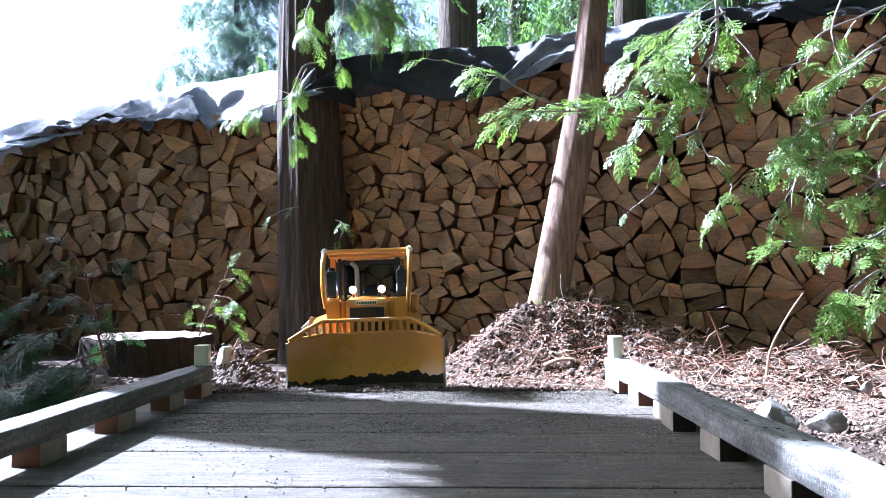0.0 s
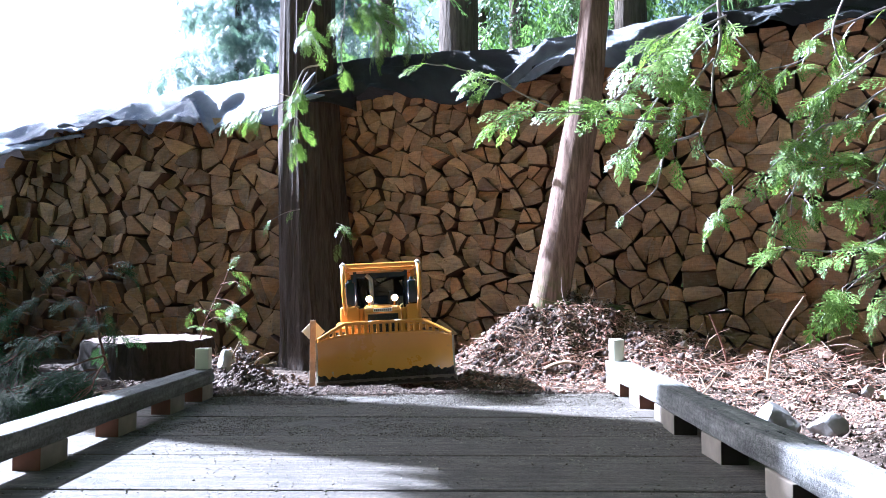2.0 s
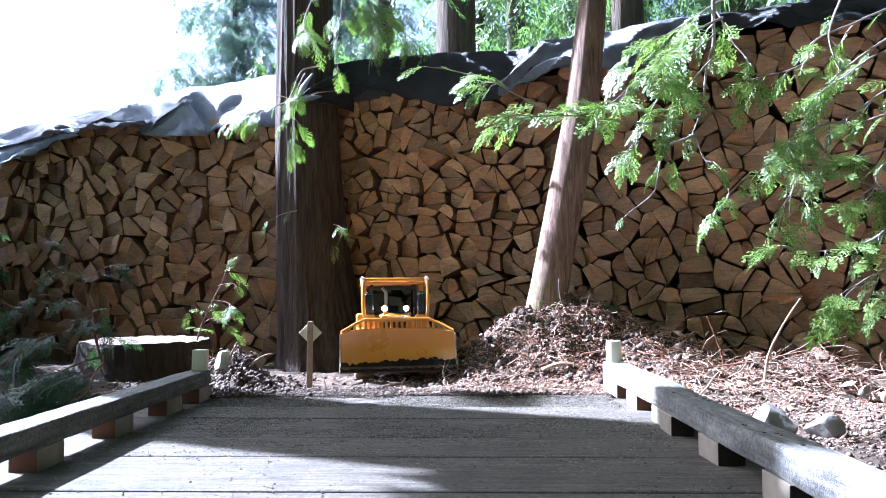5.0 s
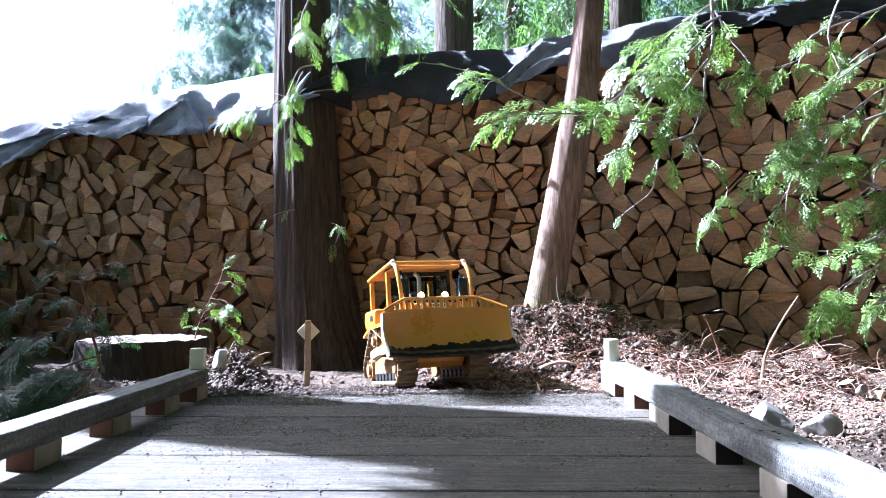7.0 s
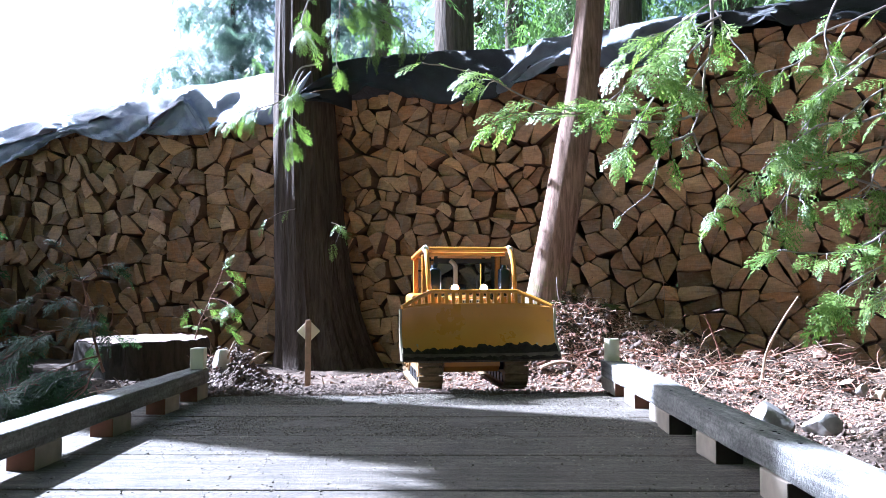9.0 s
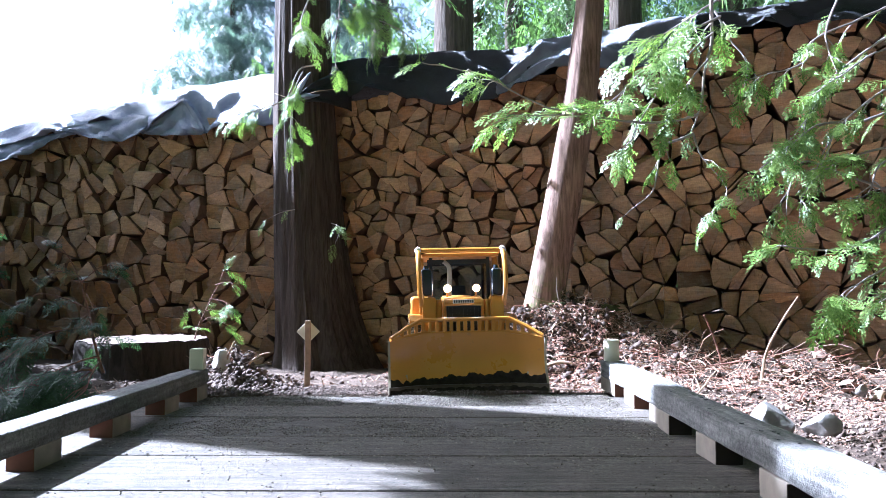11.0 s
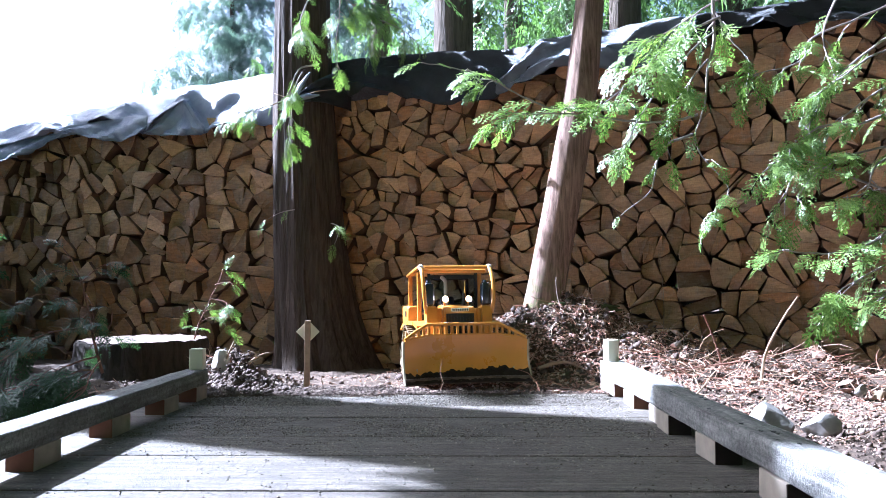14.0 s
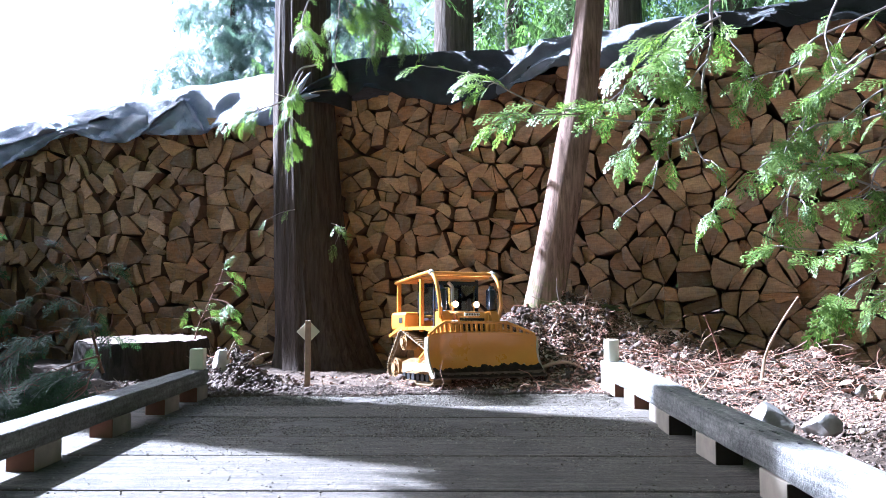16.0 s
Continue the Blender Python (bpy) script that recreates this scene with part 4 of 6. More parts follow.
RIGHT_BOUGHS = [
    ([(0.781, 2.0, 1.295), (0.702, 1.99, 1.07), (0.684, 1.98, 0.929), (0.66, 1.97, 0.828), (0.648, 1.96, 0.747), (0.62, 1.95, 0.657)], 0.0065, 0.40, 0.57),
    ([(0.62, 1.95, 0.657), (0.54, 1.925, 0.618), (0.515, 1.9, 0.57), (0.485, 1.875, 0.5), (0.409, 1.85, 0.433)], 0.004, 0.14, 0.28),
    ([(0.62, 1.95, 0.657), (0.631, 1.938, 0.607), (0.655, 1.925, 0.566), (0.689, 1.912, 0.506), (0.644, 1.9, 0.451)], 0.003, 0.92, 0.46),
    ([(0.632, 1.95, 0.708), (0.551, 1.92, 0.679), (0.445, 1.89, 0.676), (0.342, 1.86, 0.679), (0.243, 1.83, 0.681), (0.133, 1.8, 0.671)], 0.004, 1.30, 0.70),
    ([(0.546, 1.95, 0.723), (0.395, 1.917, 0.714), (0.257, 1.883, 0.705), (0.177, 1.85, 0.731), (0.08, 1.817, 0.768), (-0.013, 1.783, 0.782), (-0.071, 1.75, 0.777)], 0.0035, 1.13, 0.62),
    ([(0.704, 1.97, 0.974), (0.6, 1.94, 0.906), (0.506, 1.91, 0.825), (0.415, 1.88, 0.739), (0.354, 1.85, 0.697)], 0.004, 1.55, 0.77),
    ([(0.736, 2.0, 1.045), (0.628, 1.983, 0.972), (0.536, 1.967, 0.915), (0.445, 1.95, 0.852)], 0.003, 1.45, 0.77),
    ([(0.681, 1.96, 0.927), (0.581, 1.923, 0.829), (0.493, 1.887, 0.72), (0.436, 1.85, 0.615)], 0.003, 1.34, 0.70),
    ([(0.663, 1.95, 0.852), (0.589, 1.927, 0.759), (0.533, 1.903, 0.669), (0.54, 1.88, 0.58)], 0.003, 1.34, 0.62),
    ([(0.693, 1.98, 0.993), (0.719, 1.953, 0.91), (0.752, 1.927, 0.83), (0.728, 1.9, 0.738)], 0.003, 1.03, 0.62),
    ([(1.206, 1.95, 0.938), (1.09, 1.925, 0.886), (0.979, 1.9, 0.808), (0.884, 1.875, 0.689), (0.817, 1.85, 0.615)], 0.004, 0.99, 0.60),
    ([(1.199, 1.85, 0.629), (1.075, 1.825, 0.603), (0.928, 1.8, 0.565), (0.823, 1.775, 0.488), (0.786, 1.75, 0.407)], 0.004, 0.99, 0.60),
    ([(1.287, 1.9, 0.85), (1.129, 1.87, 0.785), (1.003, 1.84, 0.715), (0.906, 1.81, 0.633), (0.852, 1.78, 0.548)], 0.004, 0.99, 0.60),
    ([(1.267, 2.0, 1.045), (1.121, 1.98, 0.993), (0.938, 1.96, 0.913), (0.9, 1.94, 0.849), (0.82, 1.92, 0.814), (0.728, 1.9, 0.787)], 0.004, 0.74, 0.54),
    ([(1.231, 1.9, 0.738), (1.108, 1.88, 0.705), (0.986, 1.86, 0.665), (0.887, 1.84, 0.651), (0.804, 1.82, 0.595), (0.729, 1.8, 0.538)], 0.0045, 1.07, 0.66),
    ([(1.199, 1.85, 0.479), (1.078, 1.83, 0.49), (0.933, 1.81, 0.527), (0.83, 1.79, 0.556), (0.782, 1.77, 0.494), (0.76, 1.75, 0.426)], 0.004, 0.83, 0.60),
    ([(1.186, 1.75, 0.497), (1.08, 1.725, 0.455), (0.999, 1.7, 0.414), (0.925, 1.675, 0.368), (0.851, 1.65, 0.342), (0.766, 1.625, 0.334), (0.683, 1.6, 0.338)], 0.005, 0.99, 0.60),
    ([(1.276, 1.75, 0.413), (1.159, 1.73, 0.379), (1.058, 1.71, 0.346), (0.971, 1.69, 0.313), (0.885, 1.67, 0.281), (0.814, 1.65, 0.238)], 0.004, 1.24, 0.71),
    ([(1.267, 1.72, 0.359), (1.141, 1.702, 0.327), (1.055, 1.685, 0.294), (0.982, 1.667, 0.263), (0.917, 1.65, 0.226)], 0.0035, 1.24, 0.66),
    ([(1.06, 2.0, 1.236), (1.018, 1.975, 1.049), (0.969, 1.95, 0.909), (0.978, 1.925, 0.787), (0.909, 1.9, 0.71)], 0.004, 0.50, 0.48),
    ([(1.287, 1.9, 0.934), (1.16, 1.875, 0.883), (1.035, 1.85, 0.833), (0.941, 1.825, 0.771), (0.848, 1.8, 0.71)], 0.004, 0.99, 0.66),
    ([(1.253, 1.85, 0.642), (1.129, 1.825, 0.61), (1.007, 1.8, 0.551), (0.967, 1.775, 0.481), (0.902, 1.75, 0.465)], 0.004, 0.99, 0.60),
]
BIG_BOUGHS = [
    ([(-0.53, 3.0, 1.181), (-0.6, 2.962, 1.141), (-0.646, 2.925, 1.028), (-0.744, 2.888, 0.968), (-0.844, 2.85, 0.934)], 0.004, 2.4, 0.58),
    ([(-0.596, 3.0, 1.148), (-0.626, 2.95, 1.045), (-0.624, 2.9, 0.925), (-0.609, 2.85, 0.803)], 0.003, 1.92, 0.51),
    ([(-0.53, 3.0, 1.545), (-0.587, 2.95, 1.382), (-0.587, 2.9, 1.288), (-0.525, 2.85, 1.206)], 0.004, 2.16, 0.62),
    ([(-0.442, 3.0, 1.545), (-0.454, 2.967, 1.356), (-0.458, 2.933, 1.235), (-0.444, 2.9, 1.128)], 0.003, 1.2, 0.55),
    ([(-0.505, 3.05, 1.523), (-0.361, 3.067, 1.417), (-0.227, 3.083, 1.355), (-0.137, 3.1, 1.293)], 0.004, 1.8, 0.78),
    ([(-0.472, 3.05, 1.568), (-0.339, 3.067, 1.462), (-0.25, 3.083, 1.423), (-0.32, 3.1, 1.316)], 0.003, 1.8, 0.7),
    ([(-0.629, 3.05, 0.602), (-0.668, 3.025, 0.588), (-0.729, 3.0, 0.551)], 0.002, 0.96, 0.47),
    ([(-0.483, 3.05, 0.546), (-0.446, 3.025, 0.521), (-0.464, 3.0, 0.463)], 0.002, 0.96, 0.47),
]
SEEDLING_BOUGHS = [
    ([(-0.883, 1.95, 0.048), (-0.912, 1.95, 0.134), (-0.933, 1.95, 0.22), (-0.955, 1.95, 0.292), (-0.998, 1.95, 0.364)], 0.004, 0.55, 0.42),
    ([(-0.93, 1.95, 0.213), (-0.982, 1.933, 0.241), (-1.044, 1.917, 0.248), (-1.105, 1.9, 0.206)], 0.002, 1.54, 0.48),
    ([(-0.895, 1.9, 0.164), (-0.946, 1.862, 0.158), (-0.994, 1.825, 0.133), (-1.053, 1.788, 0.088), (-1.082, 1.75, 0.065)], 0.0022, 3.08, 0.6),
    ([(-0.912, 1.95, 0.134), (-0.861, 1.933, 0.163), (-0.847, 1.917, 0.199), (-0.853, 1.9, 0.213)], 0.002, 0.66, 0.36),
    ([(-0.851, 1.85, 0.097), (-0.875, 1.8, 0.087), (-0.915, 1.75, 0.059), (-0.951, 1.7, 0.032), (-1.008, 1.65, 0.001)], 0.0025, 3.52, 0.72),
    ([(-0.822, 1.8, 0.087), (-0.818, 1.75, 0.065), (-0.814, 1.7, 0.032), (-0.826, 1.65, 0.007)], 0.0025, 3.52, 0.72),
    ([(-0.948, 1.95, 0.277), (-0.9, 1.925, 0.305), (-0.853, 1.9, 0.318)], 0.0018, 2.2, 0.42),
    ([(-0.955, 1.95, 0.292), (-0.991, 1.95, 0.306), (-1.027, 1.95, 0.313)], 0.0018, 2.2, 0.42),
    ([(-0.902, 1.75, 0.027), (-0.926, 1.7, 0.045), (-0.96, 1.65, 0.038), (-0.99, 1.6, 0.031)], 0.002, 3.08, 0.66),
    ([(-0.933, 1.95, 0.249), (-0.907, 1.925, 0.213), (-0.888, 1.9, 0.178)], 0.0015, 2.64, 0.42),
]
SAPLING_BOUGHS = [
    ([(-0.787, 2.35, 0.116), (-0.775, 2.35, 0.159), (-0.748, 2.35, 0.22), (-0.718, 2.35, 0.289), (-0.706, 2.35, 0.327)], 0.0025, 1.6, 0.35),
    ([(-0.768, 2.35, 0.168), (-0.728, 2.325, 0.182), (-0.677, 2.3, 0.161)], 0.0015, 1.9, 0.32),
    ([(-0.758, 2.35, 0.203), (-0.779, 2.325, 0.211), (-0.788, 2.3, 0.2)], 0.0015, 1.9, 0.32),
    ([(-0.744, 2.35, 0.237), (-0.693, 2.325, 0.229), (-0.657, 2.3, 0.212)], 0.0015, 1.9, 0.32),
    ([(-0.727, 2.35, 0.281), (-0.681, 2.325, 0.288), (-0.657, 2.3, 0.279)], 0.0015, 1.9, 0.28),
]
# ---- trees and foliage ----
def spray_geometry(rng, length=0.12, pinnae=11, lobes=5, droop=0.35, width=1.0):
    """One flat, drooping cedar spray along +x: verts and faces."""
    verts, faces = [], []

    def bend(x, y, z=0.0):
        return (x, y, z - droop * x * x / length - 0.25 * y * y / length)

    def leaf(px, py, ang, ln, w):
        c, s = math.cos(ang), math.sin(ang)
        lift = rng.uniform(-0.15, 0.15) * ln
        w *= width
        k = len(verts)
        for u, v, z in ((0, 0, 0), (0.5 * ln, w, lift), (ln, 0, lift * 1.4), (0.5 * ln, -w, lift)):
            verts.append(bend(px + u * c - v * s, py + u * s + v * c, z))
        faces.append((k, k + 1, k + 2, k + 3))

    for i in range(pinnae):
        t = (i + 0.35) / pinnae
        for side in (-1, 1):
            x0 = (t + (0.5 / pinnae if side > 0 else 0.0)) * length
            ln = length * (0.50 * (1 - t) ** 0.75 + 0.09) * min(1.0, 0.55 + 2.2 * t) * rng.uniform(0.7, 1.1)
            ang = side * radians(rng.uniform(36, 54) - 12 * t)
            leaf(x0, 0, ang, ln * 1.05, 0.0028)
            for j in range(lobes):
                f = (j + 0.55) / lobes
                px, py = x0 + math.cos(ang) * ln * f, math.sin(ang) * ln * f
                for q in (-1, 1):
                    leaf(px, py, ang + q * radians(rng.uniform(24, 42)), length * (0.115 - 0.045 * f) * rng.uniform(0.8, 1.2), 0.0030)
        leaf(t * length - 0.01, 0, 0, length / pinnae * 1.9, 0.0026)
    return verts, faces


SPRAY_RNG = random.Random(77)
SPRAY_SHAPES = [spray_geometry(SPRAY_RNG, 0.13 * SPRAY_RNG.uniform(0.8, 1.15), SPRAY_RNG.choice((5, 6, 6)), 3, SPRAY_RNG.uniform(0.1, 0.5)) for _ in range(8)]
SMALL_SHAPES = [spray_geometry(SPRAY_RNG, 0.12, 5, 2, SPRAY_RNG.uniform(0.3, 0.7)) for _ in range(5)]


THIN_SHAPES = [spray_geometry(SPRAY_RNG, 0.15 * SPRAY_RNG.uniform(0.8, 1.15), SPRAY_RNG.choice((6, 7, 7)), 2, SPRAY_RNG.uniform(0.1, 0.45), 0.8) for _ in range(6)]


def spray_meshes(mat, shapes):
    return [raw_mesh("spray", v, f, mat) for v, f in shapes]


SPRAYS = {"fresh": spray_meshes(LEAF, SPRAY_SHAPES), "thin": spray_meshes(LEAF, THIN_SHAPES), "dark": spray_meshes(LEAF_SHADED, THIN_SHAPES)}


def spray_pose(p, tangent, side, rng, size, hang):
    """The pose of a spray that leaves a twig at p, to one side and downwards."""
    across = tangent.cross(Vector((0, 0, 1)))
    if across.length < 0.15:
        across = Vector((rng.uniform(-1, 1), rng.uniform(-1, 1), 0))
    d = tangent * rng.uniform(0.5, 1.2) + across.normalized() * side * rng.uniform(0.3, 1.0) + Vector((0, 0, -hang * rng.uniform(0.3, 1.2)))
    d.normalize()
    up = Vector((rng.uniform(-0.7, 0.5), rng.uniform(-1.5, 0.2), 1.0))
    up = (up - d * up.dot(d)).normalized()
    m = Matrix((d, up.cross(d), up)).transposed().to_4x4()
    return Matrix.Translation(p) @ m @ Matrix.Scale(size, 4)


def make_bough(parent, spec, kind, rng, hang=0.8, twig=TWIG):
    """A twig with its sprays; its origin is the root, so that it can sway."""
    pts, radius, dens, size = spec
    root = Vector(pts[0])
    line = smooth_line([Vector(p) - root for p in pts], 5)
    line = [p + Vector((fbm(p.x * 9, p.y * 9, p.z * 9), 0, fbm(p.z * 9, p.x * 9, 4))) * 0.008 for p in line]
    n = len(line)
    bm = bmesh.new()
    tube(bm, line, [radius * (1 - 0.75 * i / n) for i in range(n)], 7)
    bough = part("bough", bm, twig, parent, smooth=True, m=Matrix.Translation(root))
    total = sum((b - a).length for a, b in zip(line, line[1:]))

    def put(p, tang, side, k):
        ob = new("spray", rng.choice(SPRAYS[kind]))
        ob.parent = bough
        ob.matrix_basis = spray_pose(p, tang, side, rng, size * k, hang)

    # side twigs, each with a clump of sprays; a few sprays on the main line
    for c in range(max(2, int(dens * total / 0.055))):
        f = rng.uniform(0.16, 1.0)
        i = min(n - 2, int(f * (n - 1)))
        p = line[i].lerp(line[i + 1], rng.random())
        tang = (line[i + 1] - line[i]).normalized()
        side = rng.choice((-1, 1))
        if rng.random() < 0.35:
            put(p, tang, side, rng.uniform(0.5, 1.1))
            continue
        across = tang.cross(Vector((0, 0.25, 1)))
        across = across.normalized() if across.length > 0.1 else Vector((1, 0, 0))
        d = (tang * rng.uniform(0.4, 1.0) + across * side * rng.uniform(0.5, 1.0) + Vector((0, 0, rng.uniform(-0.7, 0.35) * (0.5 + hang)))).normalized()
        ln = 0.075 * size * rng.uniform(0.5, 1.7)
        tw = [p, p + d * ln * 0.5 + Vector((0, 0, 0.003)), p + d * ln + Vector((0, 0, -0.12 * ln))]
        bm = bmesh.new()
        tube(bm, tw, [radius * 0.4 + 0.0004, radius * 0.3 + 0.0003, 0.0004], 5, cap=False)
        ob = link_mesh("twig", bm, twig, bough, True)
        for q in range(rng.choice((3, 4, 5))):
            g = rng.uniform(0.35, 1.0)
            put(tw[0].lerp(tw[2], g), d, rng.choice((-1, 1)) * rng.uniform(0.2, 1.0), rng.uniform(0.45, 1.05))
    ob = new("spray", SPRAYS[kind][0])
    ob.parent = bough
    ob.matrix_basis = spray_pose(line[-1], (line[-1] - line[-2]).normalized(), 0.05, rng, size * 0.8, 0.3)
    return bough


def trunk_mesh(line, radii, seg, ridge, sd, flute=0.0):
    """A trunk with ridged bark; radii follow the line."""
    bm = bmesh.new()
    rings = []
    for (p, r) in zip(line, radii):
        ring = []
        for k in range(seg):
            a = 2 * math.pi * k / seg
            w = 1 + ridge * fbm(math.cos(a) * 6 + sd, math.sin(a) * 6, p.z * 0.9) + flute * math.sin(a * 7 + sd) * max(0.0, 1 - p.z * 1.6)
            ring.append(bm.verts.new(p + Vector((math.cos(a), math.sin(a), 0)) * r * w))
        rings.append(ring)
    for a, b in zip(rings, rings[1:]):
        for k in range(seg):
            bm.faces.new((a[k], a[(k + 1) % seg], b[(k + 1) % seg], b[k]))
    bm.faces.new(rings[-1])
    return bm


def leaf_cloud(name, centres, mat, parent, rng, size, per, spread, hang=0.6, label=""):
    """Many small sprays round the given limb lines, joined into one crown."""
    shapes = [(np.array(v), f) for v, f in SMALL_SHAPES]
    verts, faces, base = [], [], 0
    for c in centres:
        for _ in range(per):
            v, f = rng.choice(shapes)
            p = Vector(c) + Vector((rng.gauss(0, spread), rng.gauss(0, spread), rng.gauss(0, spread * 0.55)))
            tang = Vector((rng.uniform(-1, 1), rng.uniform(-1, 1), rng.uniform(-0.5, 0.1))).normalized()
            m = np.array(spray_pose(p, tang, rng.choice((-1, 1)), rng, size * rng.uniform(0.6, 1.3), hang))
            w = v @ m[:3, :3].T + m[:3, 3]
            verts.extend(map(tuple, w))
            faces.extend(tuple(i + base for i in q) for q in f)
            base += len(v)
    ob = new(name, raw_mesh(name, verts, faces, mat))
    ob.parent = parent
    return tagged(ob, label, kind="stuff")


SWAYING = []


def big_cedar():
    rng = random.Random(4)
    root = Vector((-0.64, 3.25, -0.06))
    tree = empty("cedar_tree", Matrix.Translation(root), "large cedar trunk with dark fibrous bark between the stacks", "tree")
    line = [Vector((0.118 * math.exp(-z * 2.0) - 0.008 * z, 0, z)) for z in np.arange(0, 9.1, 0.08)]
    radii = [0.082 + 0.095 * math.exp(-p.z * 0.7) + 0.05 * math.exp(-p.z * 6) for p in line]
    part("trunk", trunk_mesh(line, radii, 96, 0.09, 3.0, 0.03), BARK_BIG, tree, smooth=True)
    for spec in BIG_BOUGHS:
        pts = [tuple(Vector(p) - root) for p in spec[0]]
        SWAYING.append((make_bough(tree, (pts, *spec[1:]), "thin", rng, 0.5), rng.random()))
    limbs = []
    for k in range(26):
        a, z = rng.uniform(0, 2 * math.pi), rng.uniform(3.6, 8.8)
        limbs += [(math.cos(a) * r, math.sin(a) * r, z - 0.25 * r) for r in np.arange(0.3, 1.3 - 0.08 * (z - 3), 0.3)]
    leaf_cloud("crown", limbs, LEAF_FAR, tree, rng, 2.2, 8, 0.18, label="drooping green crown")


def slim_cedar():
    rng = random.Random(6)
    root = Vector((0.298, 2.66, 0.12))
    tree = empty("slim_tree", Matrix.Translation(root), "slender leaning cedar trunk with a mossy foot on the mound", "tree")
    zs = list(np.arange(0, 6.0, 0.05))
    line = [Vector((float(np.interp(z, (0, 0.12, 0.47, 0.83, 1.16, 6.0), (0, 0.023, 0.092, 0.158, 0.196, 0.46))), 0.02 * z, z)) for z in zs]
    radii = [float(np.interp(z, (0, 0.5, 1.16, 6.0), (0.066, 0.064, 0.051, 0.022))) + 0.012 * math.exp(-z * 12) for z in zs]
    part("trunk", trunk_mesh(line, radii, 48, 0.03, 8.0), BARK_SLIM, tree, smooth=True)
    limbs = []
    for k in range(12):
        a, z = rng.uniform(0, 2 * math.pi), rng.uniform(2.6, 5.8)
        limbs += [(0.125 + 0.05 * z + math.cos(a) * r, math.sin(a) * r, z - 0.2 * r) for r in (0.2, 0.4, 0.6)]
    leaf_cloud("crown", limbs, LEAF_FAR, tree, rng, 1.8, 6, 0.12, label="thin green crown")


def bough_cedar():
    """The cedar whose boughs hang into the view; its trunk stands beside the path."""
    rng = random.Random(8)
    root = Vector((1.62, 2.05, -0.05))
    tree = empty("cedar_tree", Matrix.Translation(root), "cedar with sunlit drooping green boughs over the clearing", "tree")
    line = [Vector((0.02 * z, 0, z)) for z in np.arange(0, 5.0, 0.1)]
    part("trunk", trunk_mesh(line, [0.085 * (1 - 0.1 * p.z) + 0.03 * math.exp(-6 * p.z) for p in line], 32, 0.1, 5.0), BARK_SLIM, tree, smooth=True)
    for spec in RIGHT_BOUGHS:
        pts = [tuple(Vector(p) - root) for p in spec[0]]
        first = Vector(pts[0])
        if first.x > -0.7 or first.z > 1.2:
            hub = Vector((0.02, 0, min(2.2, first.z + 0.25)))
            bm = bmesh.new()
            tube(bm, smooth_line([hub, hub.lerp(first, 0.5) + Vector((0, 0, 0.03)), first], 5), [0.012] * 5 + [0.009] * 5 + [spec[1]], 8)
            part("limb", bm, TWIG, tree, smooth=True)
        SWAYING.append((make_bough(tree, (pts, *spec[1:]), "fresh", rng, 0.25), rng.random()))
    spots = []
    for k in range(40):
        a, z, q = rng.uniform(0, 6.28), rng.uniform(2.9, 5.2), rng.uniform(0.8, 1.6)
        spots += [(math.cos(a) * q * f, math.sin(a) * q * f, z - 0.2 * q * f) for f in (0.3, 0.6, 0.9)]
    # low limbs over the end of the tall stack, added above the view to dim it
    for k in range(130):
        spots.append((rng.uniform(-0.35, 0.9), rng.uniform(0.0, 0.95), rng.uniform(1.95, 2.6)))
    # long unseen limbs that roof the near end of the deck, added to cut sky light
    for k in range(170):
        a, z, q = rng.uniform(3.05, 4.7), rng.uniform(3.1, 4.4), rng.uniform(2.2, 3.6)
        spots += [(math.cos(a) * q * f, math.sin(a) * q * f, z - 0.12 * q * f) for f in (0.2, 0.35, 0.5, 0.65, 0.8, 0.95)]
    leaf_cloud("crown", spots, LEAF_FAR, tree, rng, 4.0, 3, 0.20, label="dense green crown with unseen limbs added to block sky light")


def young_cedar(label, specs, kind, seed, hang):
    rng = random.Random(seed)
    root = Vector(specs[0][0][0])
    tree = empty("sapling", Matrix.Translation(root), label, "sapling", "young cedars")
    for spec in specs:
        pts = [tuple(Vector(p) - root) for p in spec[0]]
        SWAYING.append((make_bough(tree, (pts, *spec[1:]), kind, rng, hang, REDROOT), rng.random()))


def far_trunk(x, y, r, lean, seed, name_label):
    rng = random.Random(seed)
    tree = empty("forest_tree", pose(x, y, -0.2), name_label, "tree", "trees behind the stacks")
    line = [Vector((lean * z, 0, z)) for z in np.arange(0, 13.1, 0.4)]
    part("trunk", trunk_mesh(line, [r * (1 - 0.05 * p.z) + 0.1 * math.exp(-3 * p.z) for p in line], 36, 0.08, seed), BARK_FAR, tree, smooth=True)
    limbs = []
    for k in range(46):
        a, z = rng.uniform(0, 2 * math.pi), rng.uniform(1.6, 12.0)
        reach = 2.0 * (1 - z / 16)
        for t in np.arange(0.25, 1.01, 0.25):
            limbs.append((lean * z + math.cos(a) * reach * t, math.sin(a) * reach * t, z - 0.35 * reach * t * t))
    leaf_cloud("crown", limbs, LEAF_FAR, tree, rng, 2.6, 5, 0.20, label="sunlit green drooping crown")


